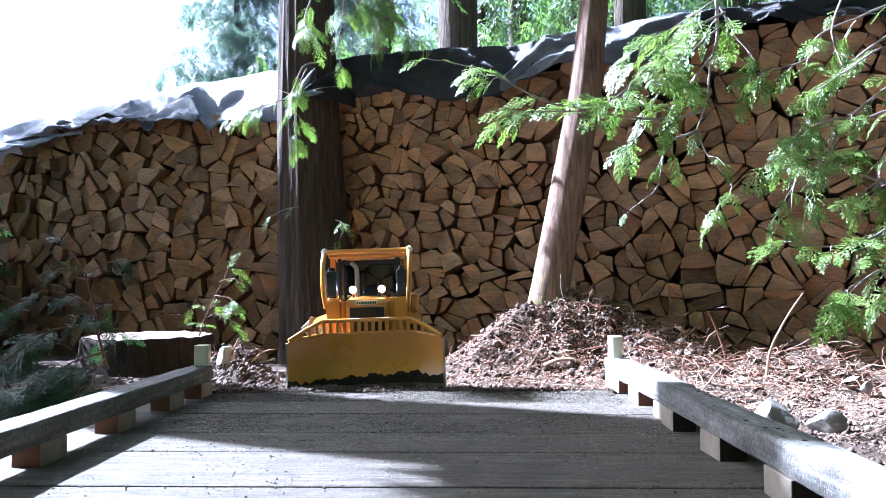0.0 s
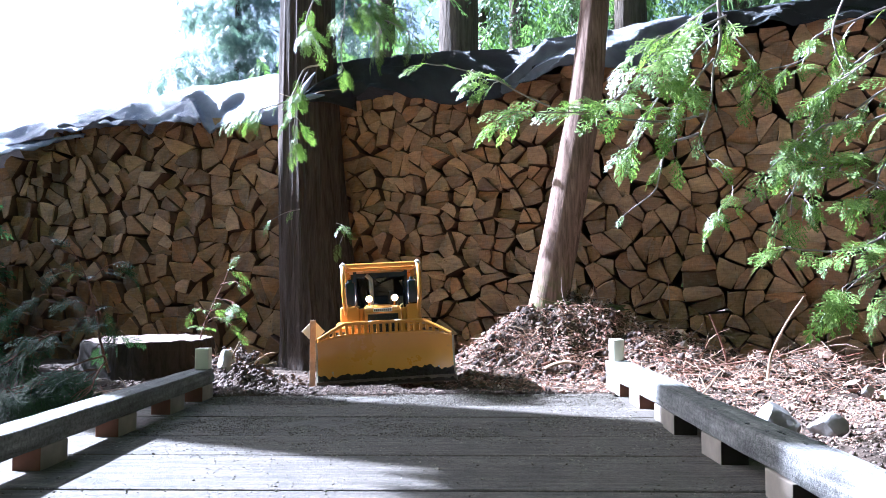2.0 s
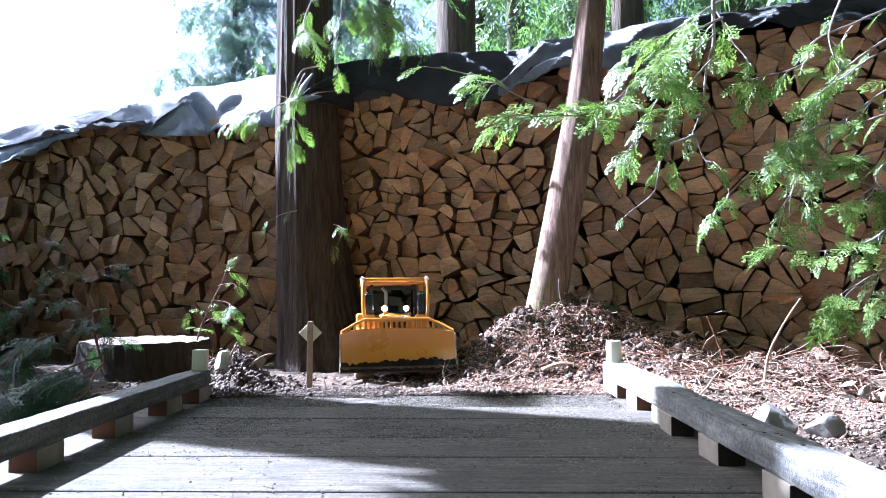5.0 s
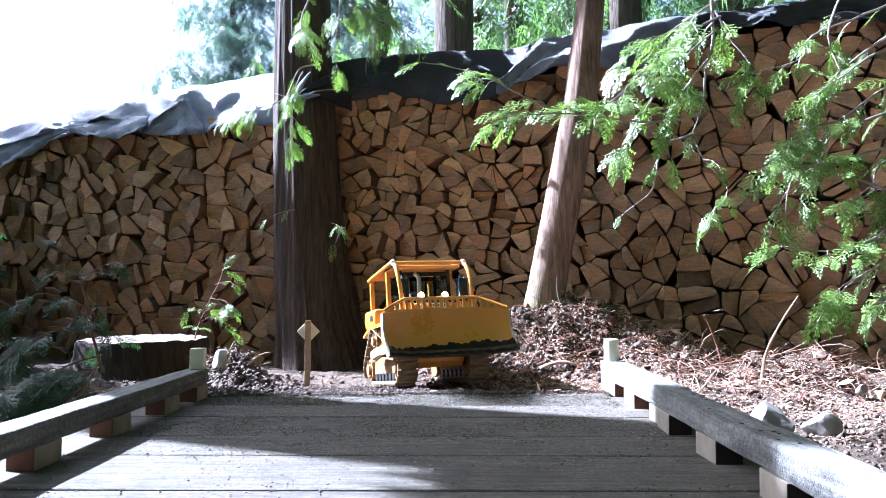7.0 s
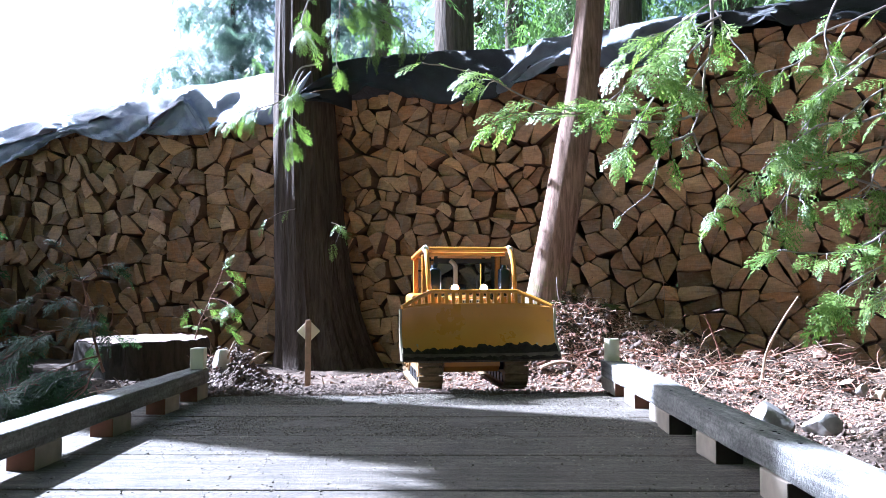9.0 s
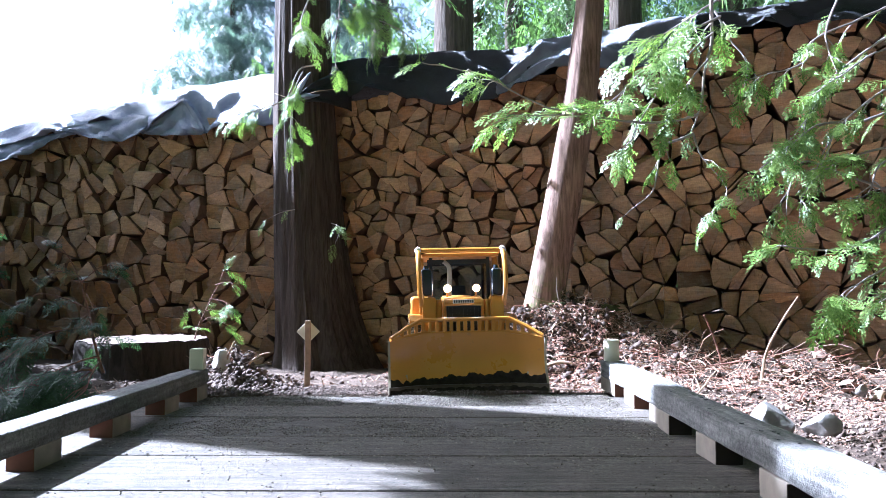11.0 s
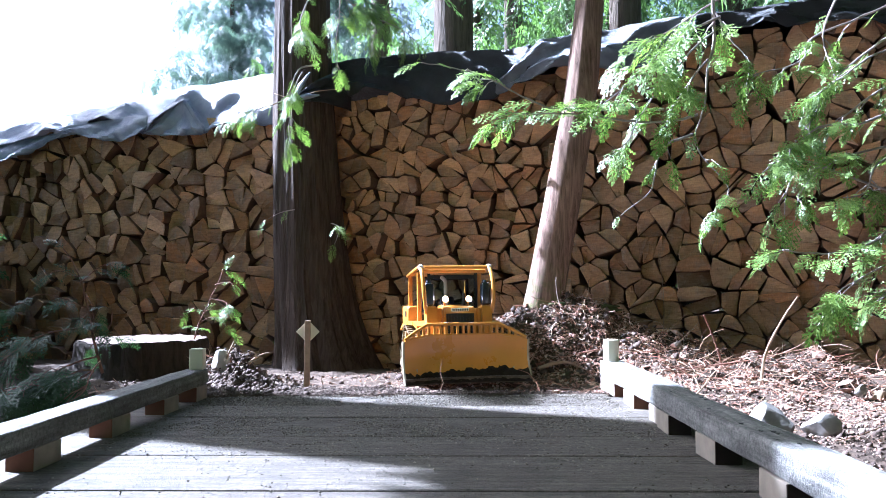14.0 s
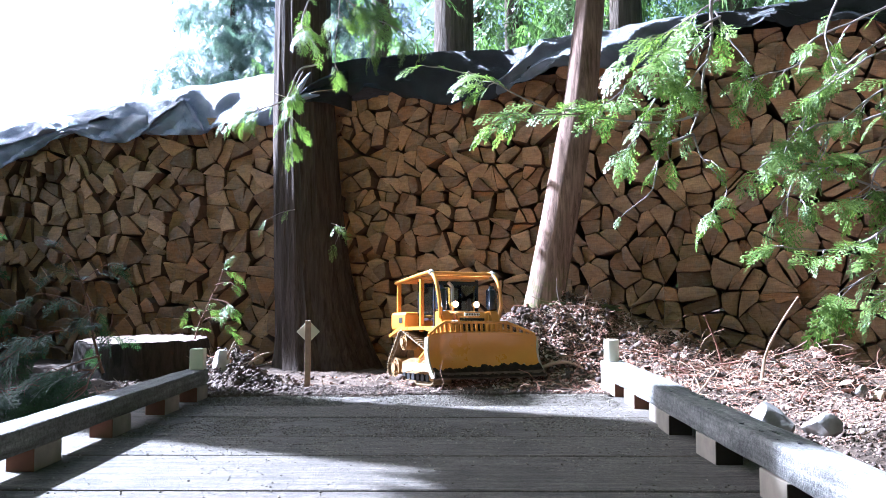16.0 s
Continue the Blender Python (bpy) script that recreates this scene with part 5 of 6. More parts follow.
def far_conifer(x, y, h, radius, seed):
    """A tiered conifer well behind the stacks."""
    rng = random.Random(seed)
    tree = empty("conifer", pose(x, y, -0.3), "tall bluish conifer with tiered drooping branches", "tree", "far conifers")
    line = [Vector((0, 0, z)) for z in np.arange(0, h, 0.5)]
    part("trunk", trunk_mesh(line, [0.07 * (1 - p.z / h) + 0.02 for p in line], 16, 0.05, seed), BARK_FAR, tree, smooth=True)
    limbs = []
    z = 0.8
    while z < h:
        reach = radius * (1 - z / h) ** 0.5 + 0.1
        for k in range(7):
            a, q, sag = rng.uniform(0, 2 * math.pi), reach * rng.uniform(0.55, 1.2), rng.uniform(0.15, 0.34)
            for t in np.arange(0.12, 1.01, 0.09):
                limbs.append((math.cos(a) * q * t, math.sin(a) * q * t, z - sag * q * t + 0.12 * q * t * t))
        z += rng.uniform(0.32, 0.6)
    leaf_cloud("crown", limbs, LEAF_BLUE, tree, rng, 2.6, 4, 0.075, 0.25, label="blue-green tiered needles")


big_cedar()
slim_cedar()
bough_cedar()
young_cedar("thin shaded cedar seedling, its drooping sprays coloured darker for the shade", SEEDLING_BOUGHS, "dark", 31, 0.45)
young_cedar("small bright green cedar sapling in the sun", SAPLING_BOUGHS, "thin", 32, 0.2)
far_trunk(0.02, 6.6, 0.20, 0.0, 41, "grey-brown cedar trunk behind the stacks")
far_trunk(1.62, 7.0, 0.17, 0.0, 42, "grey-brown cedar trunk behind the stacks")
far_trunk(0.75, 9.0, 0.14, 0.0, 43, "slender cedar trunk deep in the wood")
far_trunk(-0.9, 9.5, 0.15, 0.0, 44, "slender cedar trunk deep in the wood")
far_trunk(3.0, 8.0, 0.18, 0.0, 45, "cedar deep in the wood")
far_conifer(-5.0, 17.0, 13.0, 2.5, 51)
far_conifer(-2.9, 19.0, 15.0, 2.6, 52)


def shade_tree():
    """The cedar beside the clearing, whose trunk throws the broad band of shade across the deck."""
    tree = empty("cedar_tree", pose(-3.08, 2.66, -0.05), "broad cedar trunk standing beside the clearing", "tree")
    line = [Vector((0, 0, z)) for z in np.arange(0, 8.1, 0.3)]
    part("trunk", trunk_mesh(line, [0.255 + 0.06 * math.exp(-3 * p.z) for p in line], 32, 0.02, 12), BARK_BIG, tree, smooth=True)


    rng = random.Random(15)
    spots = []
    # Unseen leaf clumps, set back along the sun's rays from deck patches to darken.
    for (x0, x1, y0, y1, k) in ((0.06, 0.36, 0.70, 1.00, 320), (-0.42, -0.30, 1.58, 1.68, 10), (0.12, 0.20, 1.60, 1.88, 40)):
        for _ in range(k):
            p = Vector((rng.uniform(x0, x1), rng.uniform(y0, y1), 0)) - SUN_DIR * (3.1 + rng.uniform(-0.15, 0.15))
            spots.append(tuple(p - Vector((-3.08, 2.66, -0.05))))
    leaf_cloud("crown", spots, LEAF_FAR, tree, rng, 0.6, 7, 0.022, 0.4, label="unseen sprays set to shade patches of the deck")


shade_tree()


def wood_edge(x, y, h, reach, seed, size, per):
    """A dense forest cedar at the edge of the clearing."""
    rng = random.Random(seed)
    tree = empty("forest_tree", pose(x, y, -0.1), "tall dense cedar at the edge of the clearing", "tree", "trees round the clearing")
    line = [Vector((0, 0, z)) for z in np.arange(0, h, 0.5)]
    part("trunk", trunk_mesh(line, [0.24 * (1 - p.z / h) + 0.02 for p in line], 18, 0.06, seed), BARK_FAR, tree, smooth=True)
    limbs = []
    z = 1.4
    while z < h:
        q = reach * (1 - (z / h) ** 2) + 0.2
        for k in range(7):
            a = rng.uniform(0, 2 * math.pi)
            for t in np.arange(0.2, 1.01, 0.2):
                limbs.append((math.cos(a) * q * t, math.sin(a) * q * t, z - 0.3 * q * t * t))
        z += 0.55
    leaf_cloud("crown", limbs, LEAF_FAR, tree, rng, size, per, 0.22, 0.6, label="dense green drooping crown")


# Those with wy < 4 are unseen, added denser to close the clearing and block sky.
for k, (wx, wy) in enumerate(((5.8, 2.4), (5.4, -0.4), (4.2, -2.8), (1.8, -3.8), (-0.6, -4.2), (-2.8, -4.0), (-5.0, -3.2), (6.5, 6.2), (3.9, 10.0), (1.9, 11.5), (0.4, 12.5), (3.0, 14.0))):
    wood_edge(wx, wy, 10.0 + (k % 3), 2.3, 200 + k, 7.0 if wy < 4 else 5.0, 3 if wy < 4 else 1)


def shade_bush(x, y, h, seed, wide=0.34, clumps=130):
    """A young cedar bush beside the stump, added out of view; it shades the left verge."""
    rng = random.Random(seed)
    tree = empty("unseen_cedar", pose(x, y, -0.05), "unseen bushy cedar added to shade the left verge", "bush")
    line = [Vector((0, 0, z)) for z in np.arange(0, h + 0.01, 0.1)]
    part("trunk", trunk_mesh(line, [0.02 * (1.15 - p.z / h) for p in line], 12, 0.05, 3), BARK_SLIM, tree, smooth=True)
    spots = []
    for k in range(clumps):
        a, z = rng.uniform(0, 6.28), rng.uniform(0.08, 1.0)
        r = wide * (1.08 - z) ** 0.5 * rng.uniform(0.3, 1.0)
        spots.append((math.cos(a) * r, math.sin(a) * r, z * h))
    leaf_cloud("crown", spots, LEAF_SHADED, tree, rng, 1.2, 9, 0.04, 0.6, label="dense sprays in the leaf colour darkened for shade")


# All stand outside the view, placed where they block sun from the left ground.
shade_bush(-1.92, 2.50, 0.95, 71, 0.30, 80)
shade_bush(-2.05, 2.86, 0.88, 73, 0.24)
shade_bush(-2.26, 3.14, 0.85, 75, 0.22)
shade_bush(-2.62, 3.44, 0.95, 74, 0.26, 60)
shade_bush(-2.84, 4.05, 0.8, 76, 0.20, 70)
shade_bush(-2.54, 3.70, 0.6, 77, 0.18, 60)



def sun_screen_cedar():
    """A narrow young cedar added out of view by the end of the lower stack; it keeps the sun off the foot of the big
    trunk.
    """
    rng = random.Random(72)
    tree = empty("unseen_cedar", pose(-3.0, 4.17, -0.05), "unseen narrow cedar added to shade the big trunk", "bush")
    line = [Vector((0, 0, z)) for z in np.arange(0, 2.91, 0.2)]
    part("trunk", trunk_mesh(line, [0.03 * (1.1 - p.z / 2.9) for p in line], 12, 0.05, 3), BARK_SLIM, tree, smooth=True)
    spots = []
    for k in range(150):
        a, z = rng.uniform(0, 6.28), rng.uniform(0.1, 2.9)
        r = 0.19 * min(1.0, 1.6 - z / 2.7) * rng.uniform(0.2, 1.0)
        spots.append((math.cos(a) * r, math.sin(a) * r, z))
    leaf_cloud("crown", spots, LEAF_SHADED, tree, rng, 1.3, 6, 0.03, 0.7, label="dense sprays in the leaf colour darkened for shade")


sun_screen_cedar()

# ---- tarps over the stacks ----
def zigzag(q):
    """A sharp fold, -1 to 1, one in each unit of q."""
    u = q % 1.0
    return 4 * u - 1 if u < 0.5 else 3 - 4 * u


def tarp_sheet(s0, s1, ridge, edge, seed, back=0.13, reach=-0.06, fold=1.0, ds=0.02):
    """A sheet that lies over the stack and slopes down to its front edge, with long slanting folds."""
    bm = bmesh.new()
    prof = 22
    cols = []
    n = int((s1 - s0) / ds)
    for i in range(n + 1):
        s = s0 + (s1 - s0) * i / n
        col = []
        for k in range(prof + 1):
            t = k / prof
            if t < 0.3:
                u = t / 0.3
                y, z = 0.45 + (back - 0.45) * u, ridge(s) - 0.12 * (1 - u) ** 2
                g = 0.3
            else:
                u = (t - 0.3) / 0.7
                y, z = back + (reach - back) * u ** 0.85, ridge(s) + (edge(s) - ridge(s)) * u ** 1.15
                g = 0.3 + 0.7 * u
            warp = 0.5 * fbm(s * 1.9 + seed, t * 1.6, 2)
            w = 0.020 * zigzag(s * 2.3 + 0.9 * t + warp + seed) + 0.009 * zigzag(s * 5.7 - 1.5 * t + 1.4 * warp) + 0.004 * zigzag(s * 13 + 3.1 * t + 2 * warp)
            w = (w + 0.010 * fbm(s * 6, t * 4, seed) + 0.003 * fbm(s * 25, t * 14, seed)) * fold * g
            col.append(bm.verts.new((s + 0.012 * fbm(s * 8, t * 6, 7), y - 0.8 * w, z + 0.6 * w)))
        cols.append(col)
    for a, b in zip(cols, cols[1:]):
        for k in range(prof):
            bm.faces.new((a[k], b[k], b[k + 1], a[k + 1]))
    return bm


def lerp_of(table):
    def f(s):
        return float(np.interp(s, [p[0] for p in table], [p[1] for p in table]))
    return f


def make_tarp(label, material, *args, **more):
    ob = link_mesh("tarp", tarp_sheet(*args, **more), material, smooth=True, sharp=25)
    ob.matrix_basis = WALL_M
    sol = ob.modifiers.new("thickness", "SOLIDIFY")
    sol.thickness = 0.002
    return tagged(ob, label, "tarp", "tarps over the firewood")


left_tarp = make_tarp("crumpled silver-grey tarp lying over the lower stack", TARP_SILVER, -3.05, -0.80,
                      lerp_of([(-3.0, 1.08), (-2.35, 1.17), (-1.9, 1.22), (-1.4, 1.29), (-0.8, 1.33)]),
                      lerp_of([(-3.0, 0.90), (-2.34, 0.99), (-2.05, 1.06), (-1.9, 1.085), (-1.6, 1.11), (-1.53, 1.03), (-1.49, 1.03), (-1.31, 1.17), (-1.20, 1.02), (-1.03, 1.035), (-0.80, 1.04)]), 1.7)
left_tarp.matrix_basis = TURN_L @ WALL_M
make_tarp("dark grey tarp sagging over the tall stack", TARP, -0.80, 0.36,
          lerp_of([(-0.80, 1.19), (-0.62, 1.272), (-0.2, 1.275), (0.1, 1.252), (0.36, 1.24)]),
          lerp_of([(-0.80, 1.10), (-0.72, 1.115), (-0.54, 1.115), (-0.37, 1.145), (-0.235, 1.11), (-0.08, 1.043), (0.024, 1.03), (0.172, 1.055), (0.34, 1.09)]), 5.1, fold=0.9, back=-0.062, reach=-0.072)
make_tarp("silver-blue tarp end hanging over the tall stack", TARP_GREY, 0.22, 0.98,
          lerp_of([(0.22, 1.10), (0.40, 1.255), (0.98, 1.275)]),
          lerp_of([(0.22, 1.068), (0.29, 1.078), (0.50, 1.135), (0.68, 1.11), (0.81, 1.10), (0.98, 1.20)]), 8.4, fold=1.0, back=-0.078, reach=-0.098)
make_tarp("dark blue-grey tarp over the end of the tall stack", TARP, 0.92, 2.05,
          lerp_of([(0.92, 1.275), (2.05, 1.31)]), lerp_of([(0.92, 1.19), (1.1, 1.212), (1.36, 1.205), (1.58, 1.155), (2.05, 1.12)]), 3.9, fold=0.8, back=-0.062, reach=-0.07)


def tarp_flap(spot, outline, seed):
    """A loose piece of the tarp's front that lifts and falls in the wind; its origin is the hinge.
    outline: rows of (x, top, foot), x and heights from the hinge."""
    bm = bmesh.new()
    top, foot = lerp_of([(x, t) for x, t, f in outline]), lerp_of([(x, f) for x, t, f in outline])
    x0, x1 = outline[0][0], outline[-1][0]
    cols = []
    for i in range(41):
        x = x0 + (x1 - x0) * i / 40
        col = []
        for k in range(13):
            v = k / 12
            z = top(x) + (foot(x) - top(x)) * v
            w = 0.011 * zigzag(x * 4.3 + 1.2 * v + seed) + 0.005 * zigzag(x * 11 - 2.0 * v) + 0.006 * fbm(x * 11 + seed, v * 3) + 0.002 * fbm(x * 40, v * 9, seed)
            col.append(bm.verts.new((x + 0.006 * fbm(x * 9, v * 5, 3), -w * min(1.0, 0.2 + v), z)))
        cols.append(col)
    for a, b in zip(cols, cols[1:]):
        for k in range(12):
            bm.faces.new((a[k], b[k], b[k + 1], a[k + 1]))
    ob = link_mesh("flap", bm, TARP_SILVER, left_tarp, smooth=True, sharp=25)
    ob.matrix_basis = pose(*spot)
    sol = ob.modifiers.new("thickness", "SOLIDIFY")
    sol.thickness = 0.002
    return ob, spot


# each flap with its lift in degrees through the clip
FLAPS = [
    (tarp_flap((-2.25, -0.055, 1.02), [(-0.35, -0.01, -0.16), (-0.08, 0.005, -0.12), (0.10, 0.025, -0.06), (0.20, 0.04, -0.01), (0.34, 0.06, 0.035)], 0.3),
     [(0.0, -48), (3.0, -45), (4.0, -34), (5.0, -20), (6.3, -6), (8.5, -4), (11.3, -20), (14.0, -18), (15.2, -4), (16.0, -3)]),
    (tarp_flap((-1.80, -0.058, 1.09), [(-0.20, -0.02, -0.045), (-0.12, 0.0, -0.03), (0.0, 0.01, -0.075), (0.10, 0.02, -0.10), (0.22, 0.03, -0.10), (0.31, 0.02, -0.06)], 2.1),
     [(0.0, -74), (4.0, -72), (6.3, -66), (7.0, -30), (7.6, -4), (8.6, -3), (11.3, -14), (13.0, -10), (14.0, -14), (15.2, -4), (16.0, -3)]),
    (tarp_flap((-1.308, -0.05, 1.175), [(-0.20, -0.135, -0.15), (-0.10, -0.065, -0.165), (0.0, 0.012, -0.172), (0.06, -0.06, -0.172), (0.12, -0.14, -0.165)], 4.4),
     [(0.0, -40), (2.4, -38), (3.2, -24), (4.0, -8), (6.3, -2), (8.5, -1), (11.3, -3), (16.0, -2)]),
]


# ---- stump, sign, stones ----
def make_stump():
    rng = random.Random(9)
    st = empty("stump", pose(-0.985, 2.46, -0.03, 2.0, -0.5, 0), "old broad tree stump with a sunlit sawn top", "stump")
    bm = bmesh.new()
    rings = []
    zs = [-0.05, 0.0, 0.05, 0.10, 0.132, 0.140]
    rs = [0.255, 0.235, 0.212, 0.200, 0.198, 0.193]
    for z, r in zip(zs, rs):
        ring = []
        for k in range(64):
            a = 2 * math.pi * k / 64
            w = 1 + 0.06 * fbm(math.cos(a) * 3, math.sin(a) * 3, 2) + 0.03 * fbm(math.cos(a) * 12, math.sin(a) * 12, z * 2)
            ring.append(bm.verts.new((r * w * math.cos(a), r * w * math.sin(a) * 0.9, z + 0.006 * fbm(math.cos(a) * 5, math.sin(a) * 5, 8))))
        rings.append(ring)
    for a, b in zip(rings, rings[1:]):
        for k in range(64):
            bm.faces.new((a[k], a[(k + 1) % 64], b[(k + 1) % 64], b[k]))
    part("side", bm, BARK_STUMP, st, "dark barky side", smooth=True)
    bm = bmesh.new()
    prev = None
    for j in range(9):
        r = 0.193 * (1 - j / 8.5)
        ring = []
        for k in range(64):
            a = 2 * math.pi * k / 64
            w = 1 + (0.06 * fbm(math.cos(a) * 3, math.sin(a) * 3, 2) + 0.03 * fbm(math.cos(a) * 12, math.sin(a) * 12, 0.28)) * (1 - j / 9)
            x, y = r * w * math.cos(a), r * w * math.sin(a) * 0.9
            ring.append(bm.verts.new((x, y, 0.142 + (0.006 * fbm(math.cos(a) * 5, math.sin(a) * 5, 8) if j == 0 else 0.006 * fbm(x * 25, y * 25)))))
        if prev:
            for k in range(64):
                bm.faces.new((prev[k], prev[(k + 1) % 64], ring[(k + 1) % 64], ring[k]))
        prev = ring
    bm.faces.new(prev)
    part("sawn_top", bm, STUMPTOP, st, "pale weathered sawn top", smooth=True)


def make_sign():
    sign = empty("road_sign", pose(-0.410, 2.19, -0.004, 0, 0, 3), "small diamond sign on a wooden stake, seen from its back", "sign")
    bm = bmesh.new()
    box(bm, (0, 0, 0.066), (0.016, 0.009, 0.228), 0.001)
    part("stake", bm, STICK, sign, "reddish wooden stake")
    bm = bmesh.new()
    box(bm, (0, 0, 0), (0.047, 0.004, 0.047), 0.0008)
    part("diamond", bm, CREAM, sign, "pale diamond board", m=pose(0, 0.0068, 0.148, 0, 45, 0))


def stone(label, x, y, z, size, seed, squash=(1, 0.8, 0.7), material=STONE):
    bm = bmesh.new()
    bmesh.ops.create_icosphere(bm, subdivisions=3, radius=0.5)
    rng = random.Random(seed)
    cuts = [(Vector((rng.uniform(-1, 1), rng.uniform(-1, 1), rng.uniform(-0.4, 1))).normalized(), rng.uniform(0.26, 0.40)) for _ in range(9)]
    for v in bm.verts:
        for nrm, d in cuts:
            k = v.co.dot(nrm)
            if k > d:
                v.co -= nrm * (k - d)
        v.co += v.co.normalized() * 0.02 * fbm(*(v.co * 5 + Vector((seed, 0, 0))))
        v.co = Vector((v.co.x * squash[0], v.co.y * squash[1], v.co.z * squash[2])) * size
    ob = link_mesh("stone", bm, material, smooth=True, sharp=28)
    ob.matrix_basis = pose(x, y, z, 0, 0, seed * 31)
    return tagged(ob, label, "stone", "stones beside the rail")


make_stump()
make_sign()
stone("angular pale grey stone lying beside the rail", 0.622, 1.53, -0.005, 0.112, 3)
stone("smaller pale stone on the bare soil", 0.765, 1.62, -0.028, 0.082, 5)
stone("small pale stone half buried in soil", 1.05, 2.0, 0.0, 0.05, 7)
stone("rounded stone beside the stump, coloured paler for the sun on it", -0.605, 2.02, 0.062, 0.125, 11, (0.5, 0.6, 0.9), STONE_LIT)

def offcut(label, x, y, turn):
    bm = bmesh.new()
    box(bm, (0, 0, 0.010), (0.12, 0.05, 0.020), 0.002)
    ob = link_mesh("wood_offcut", bm, RAIL)
    ob.matrix_basis = pose(x, y, ground_z(x, y) - 0.002, 0, 3, turn)
    return tagged(ob, label, "offcut")


offcut("short grey timber offcut lying behind the rail end", -0.655, 1.90, -8)


def tarp_corner():
    """The gathered corner of the dark tarp, tied round the front of the big trunk, with its loose end, coloured as
    sunlit, and cord.
    """
    tie = empty("tarp_corner", pose(-0.64, 3.095, 1.06), "gathered tarp corner tied with cord to the big trunk", "tarp")
    bm = bmesh.new()
    cols = []
    for i in range(15):
        u = i / 14
        col = []
        for k in range(11):
            v = k / 10
            wide = 0.014 + 0.17 * u ** 0.9
            col.append(bm.verts.new((0.205 * u, 0.02 * u + 0.16 * u ** 3 - 0.010 * zigzag(v * 2.2 + u), 0.04 * u + wide * (v - 0.22) + 0.006 * fbm(u * 6, v * 6))))
        cols.append(col)
    for a, b in zip(cols, cols[1:]):
        for k in range(10):
            bm.faces.new((a[k], b[k], b[k + 1], a[k + 1]))
    part("fold", bm, TARP, tie, smooth=True).modifiers.new("thickness", "SOLIDIFY").thickness = 0.002
    # The sunlit tips take the silver tarp colour instead of the dark one.
    for mid, tip in (((0.022, -0.022, 0.052), (0.062, -0.018, 0.112)), ((0.045, -0.024, 0.008), (0.100, -0.016, 0.016))):
        bm = bmesh.new()
        tube(bm, smooth_line([(0.0, -0.014, 0.0), mid, tip], 4), [0.004, 0.007, 0.010, 0.011, 0.011, 0.010, 0.008, 0.005, 0.002], 7, wob=0.2, rng=random.Random(3))
        part("loose_end", bm, TARP_SILVER, tie, "loose end of the sheet, coloured pale for the sun on it", smooth=True)
    bm = bmesh.new()
    tube(bm, smooth_line([(-0.09, 0.01, 0.03), (0.0, -0.020, 0.0), (0.08, -0.016, 0.03), (0.16, 0.05, 0.06)], 5), 0.0018, 6)
    part("cord", bm, STICK, tie, "thin brown cord", smooth=True)


tarp_corner()

# ---- litter: grit, clods, chips, roots and sticks ----
def mat_litter(name, stops, rough=0.9):
    n = Nodes(name, rough, spec=0.2)
    a = n.noise(n.coords(), 60, 5)
    col = n.ramp(n.random(True), stops)
    n.colour(n.mix(0.5, col, n.ramp(a, [(0.3, 0.6), (0.7, 1.15)]), "MULTIPLY"))
    return n.bump(a, 0.6, 0.002).mat


CHIPS = mat_litter("bark_chips", [(0.0, (0.17, 0.098, 0.070)), (0.35, (0.36, 0.20, 0.15)), (0.65, (0.52, 0.38, 0.31)), (0.85, (0.24, 0.125, 0.088)), (1.0, (0.68, 0.58, 0.49))])
GRIT = mat_litter("grit", [(0.0, (0.05, 0.042, 0.034)), (0.35, (0.10, 0.086, 0.070)), (0.7, (0.17, 0.148, 0.122)), (1.0, (0.27, 0.24, 0.205))])
CRUMB = mat_litter("earth_crumbs", [(0.0, (0.05, 0.036, 0.03)), (0.7, (0.11, 0.08, 0.066)), (1.0, (0.21, 0.165, 0.14))])
STRAW = mat_litter("dry_roots", [(0.0, (0.22, 0.13, 0.09)), (0.4, (0.38, 0.27, 0.19)), (0.75, (0.25, 0.10, 0.065)), (1.0, (0.55, 0.45, 0.36))])

OCTA = np.array([(1, 0, 0), (-1, 0, 0), (0, 1, 0), (0, -1, 0), (0, 0, 1), (0, 0, -1)], float)
OCTA_F = [(0, 2, 4), (2, 1, 4), (1, 3, 4), (3, 0, 4), (2, 0, 5), (1, 2, 5), (3, 1, 5), (0, 3, 5)]


def crumbs(name, spots, lo, hi, flat, mat, seed, label, category, smooth=False):
    """Small uneven lumps or flakes at the given (x, y, z)."""
    rng = np.random.RandomState(seed)
    verts, faces = [], []
    for i, p in enumerate(spots):
        s = lo + (hi - lo) * rng.rand() ** 3
        size = s * np.array([1.0, rng.uniform(0.45, 0.9), rng.uniform(*flat)])
        m = np.array(Euler((rng.uniform(-0.5, 0.5), rng.uniform(-0.5, 0.5), rng.uniform(0, 6.28))).to_matrix())
        v = (OCTA * (1 + rng.uniform(-0.3, 0.3, (6, 1))) + rng.uniform(-0.2, 0.2, (6, 3))) * size
        v = v @ m.T + np.array(p) + (0, 0, size[2] * 0.3)
        verts.extend(map(tuple, v))
        faces.extend(tuple(6 * i + k for k in f) for f in OCTA_F)
    ob = new(name, raw_mesh(name, verts, faces, mat, smooth))
    return tagged(ob, label, category, kind="stuff")


def on_ground(n, seed, cx, cy, sx, sy, keep=lambda x, y: True):
    rng = random.Random(seed)
    out = []
    while len(out) < n:
        x, y = rng.gauss(cx, sx), rng.gauss(cy, sy)
        if keep(x, y) and not (-0.66 < x < 0.48 and y < (spill_edge(x) if x > -0.56 else 1.74)):
            out.append((x, y, ground_z(x, y)))
    return out


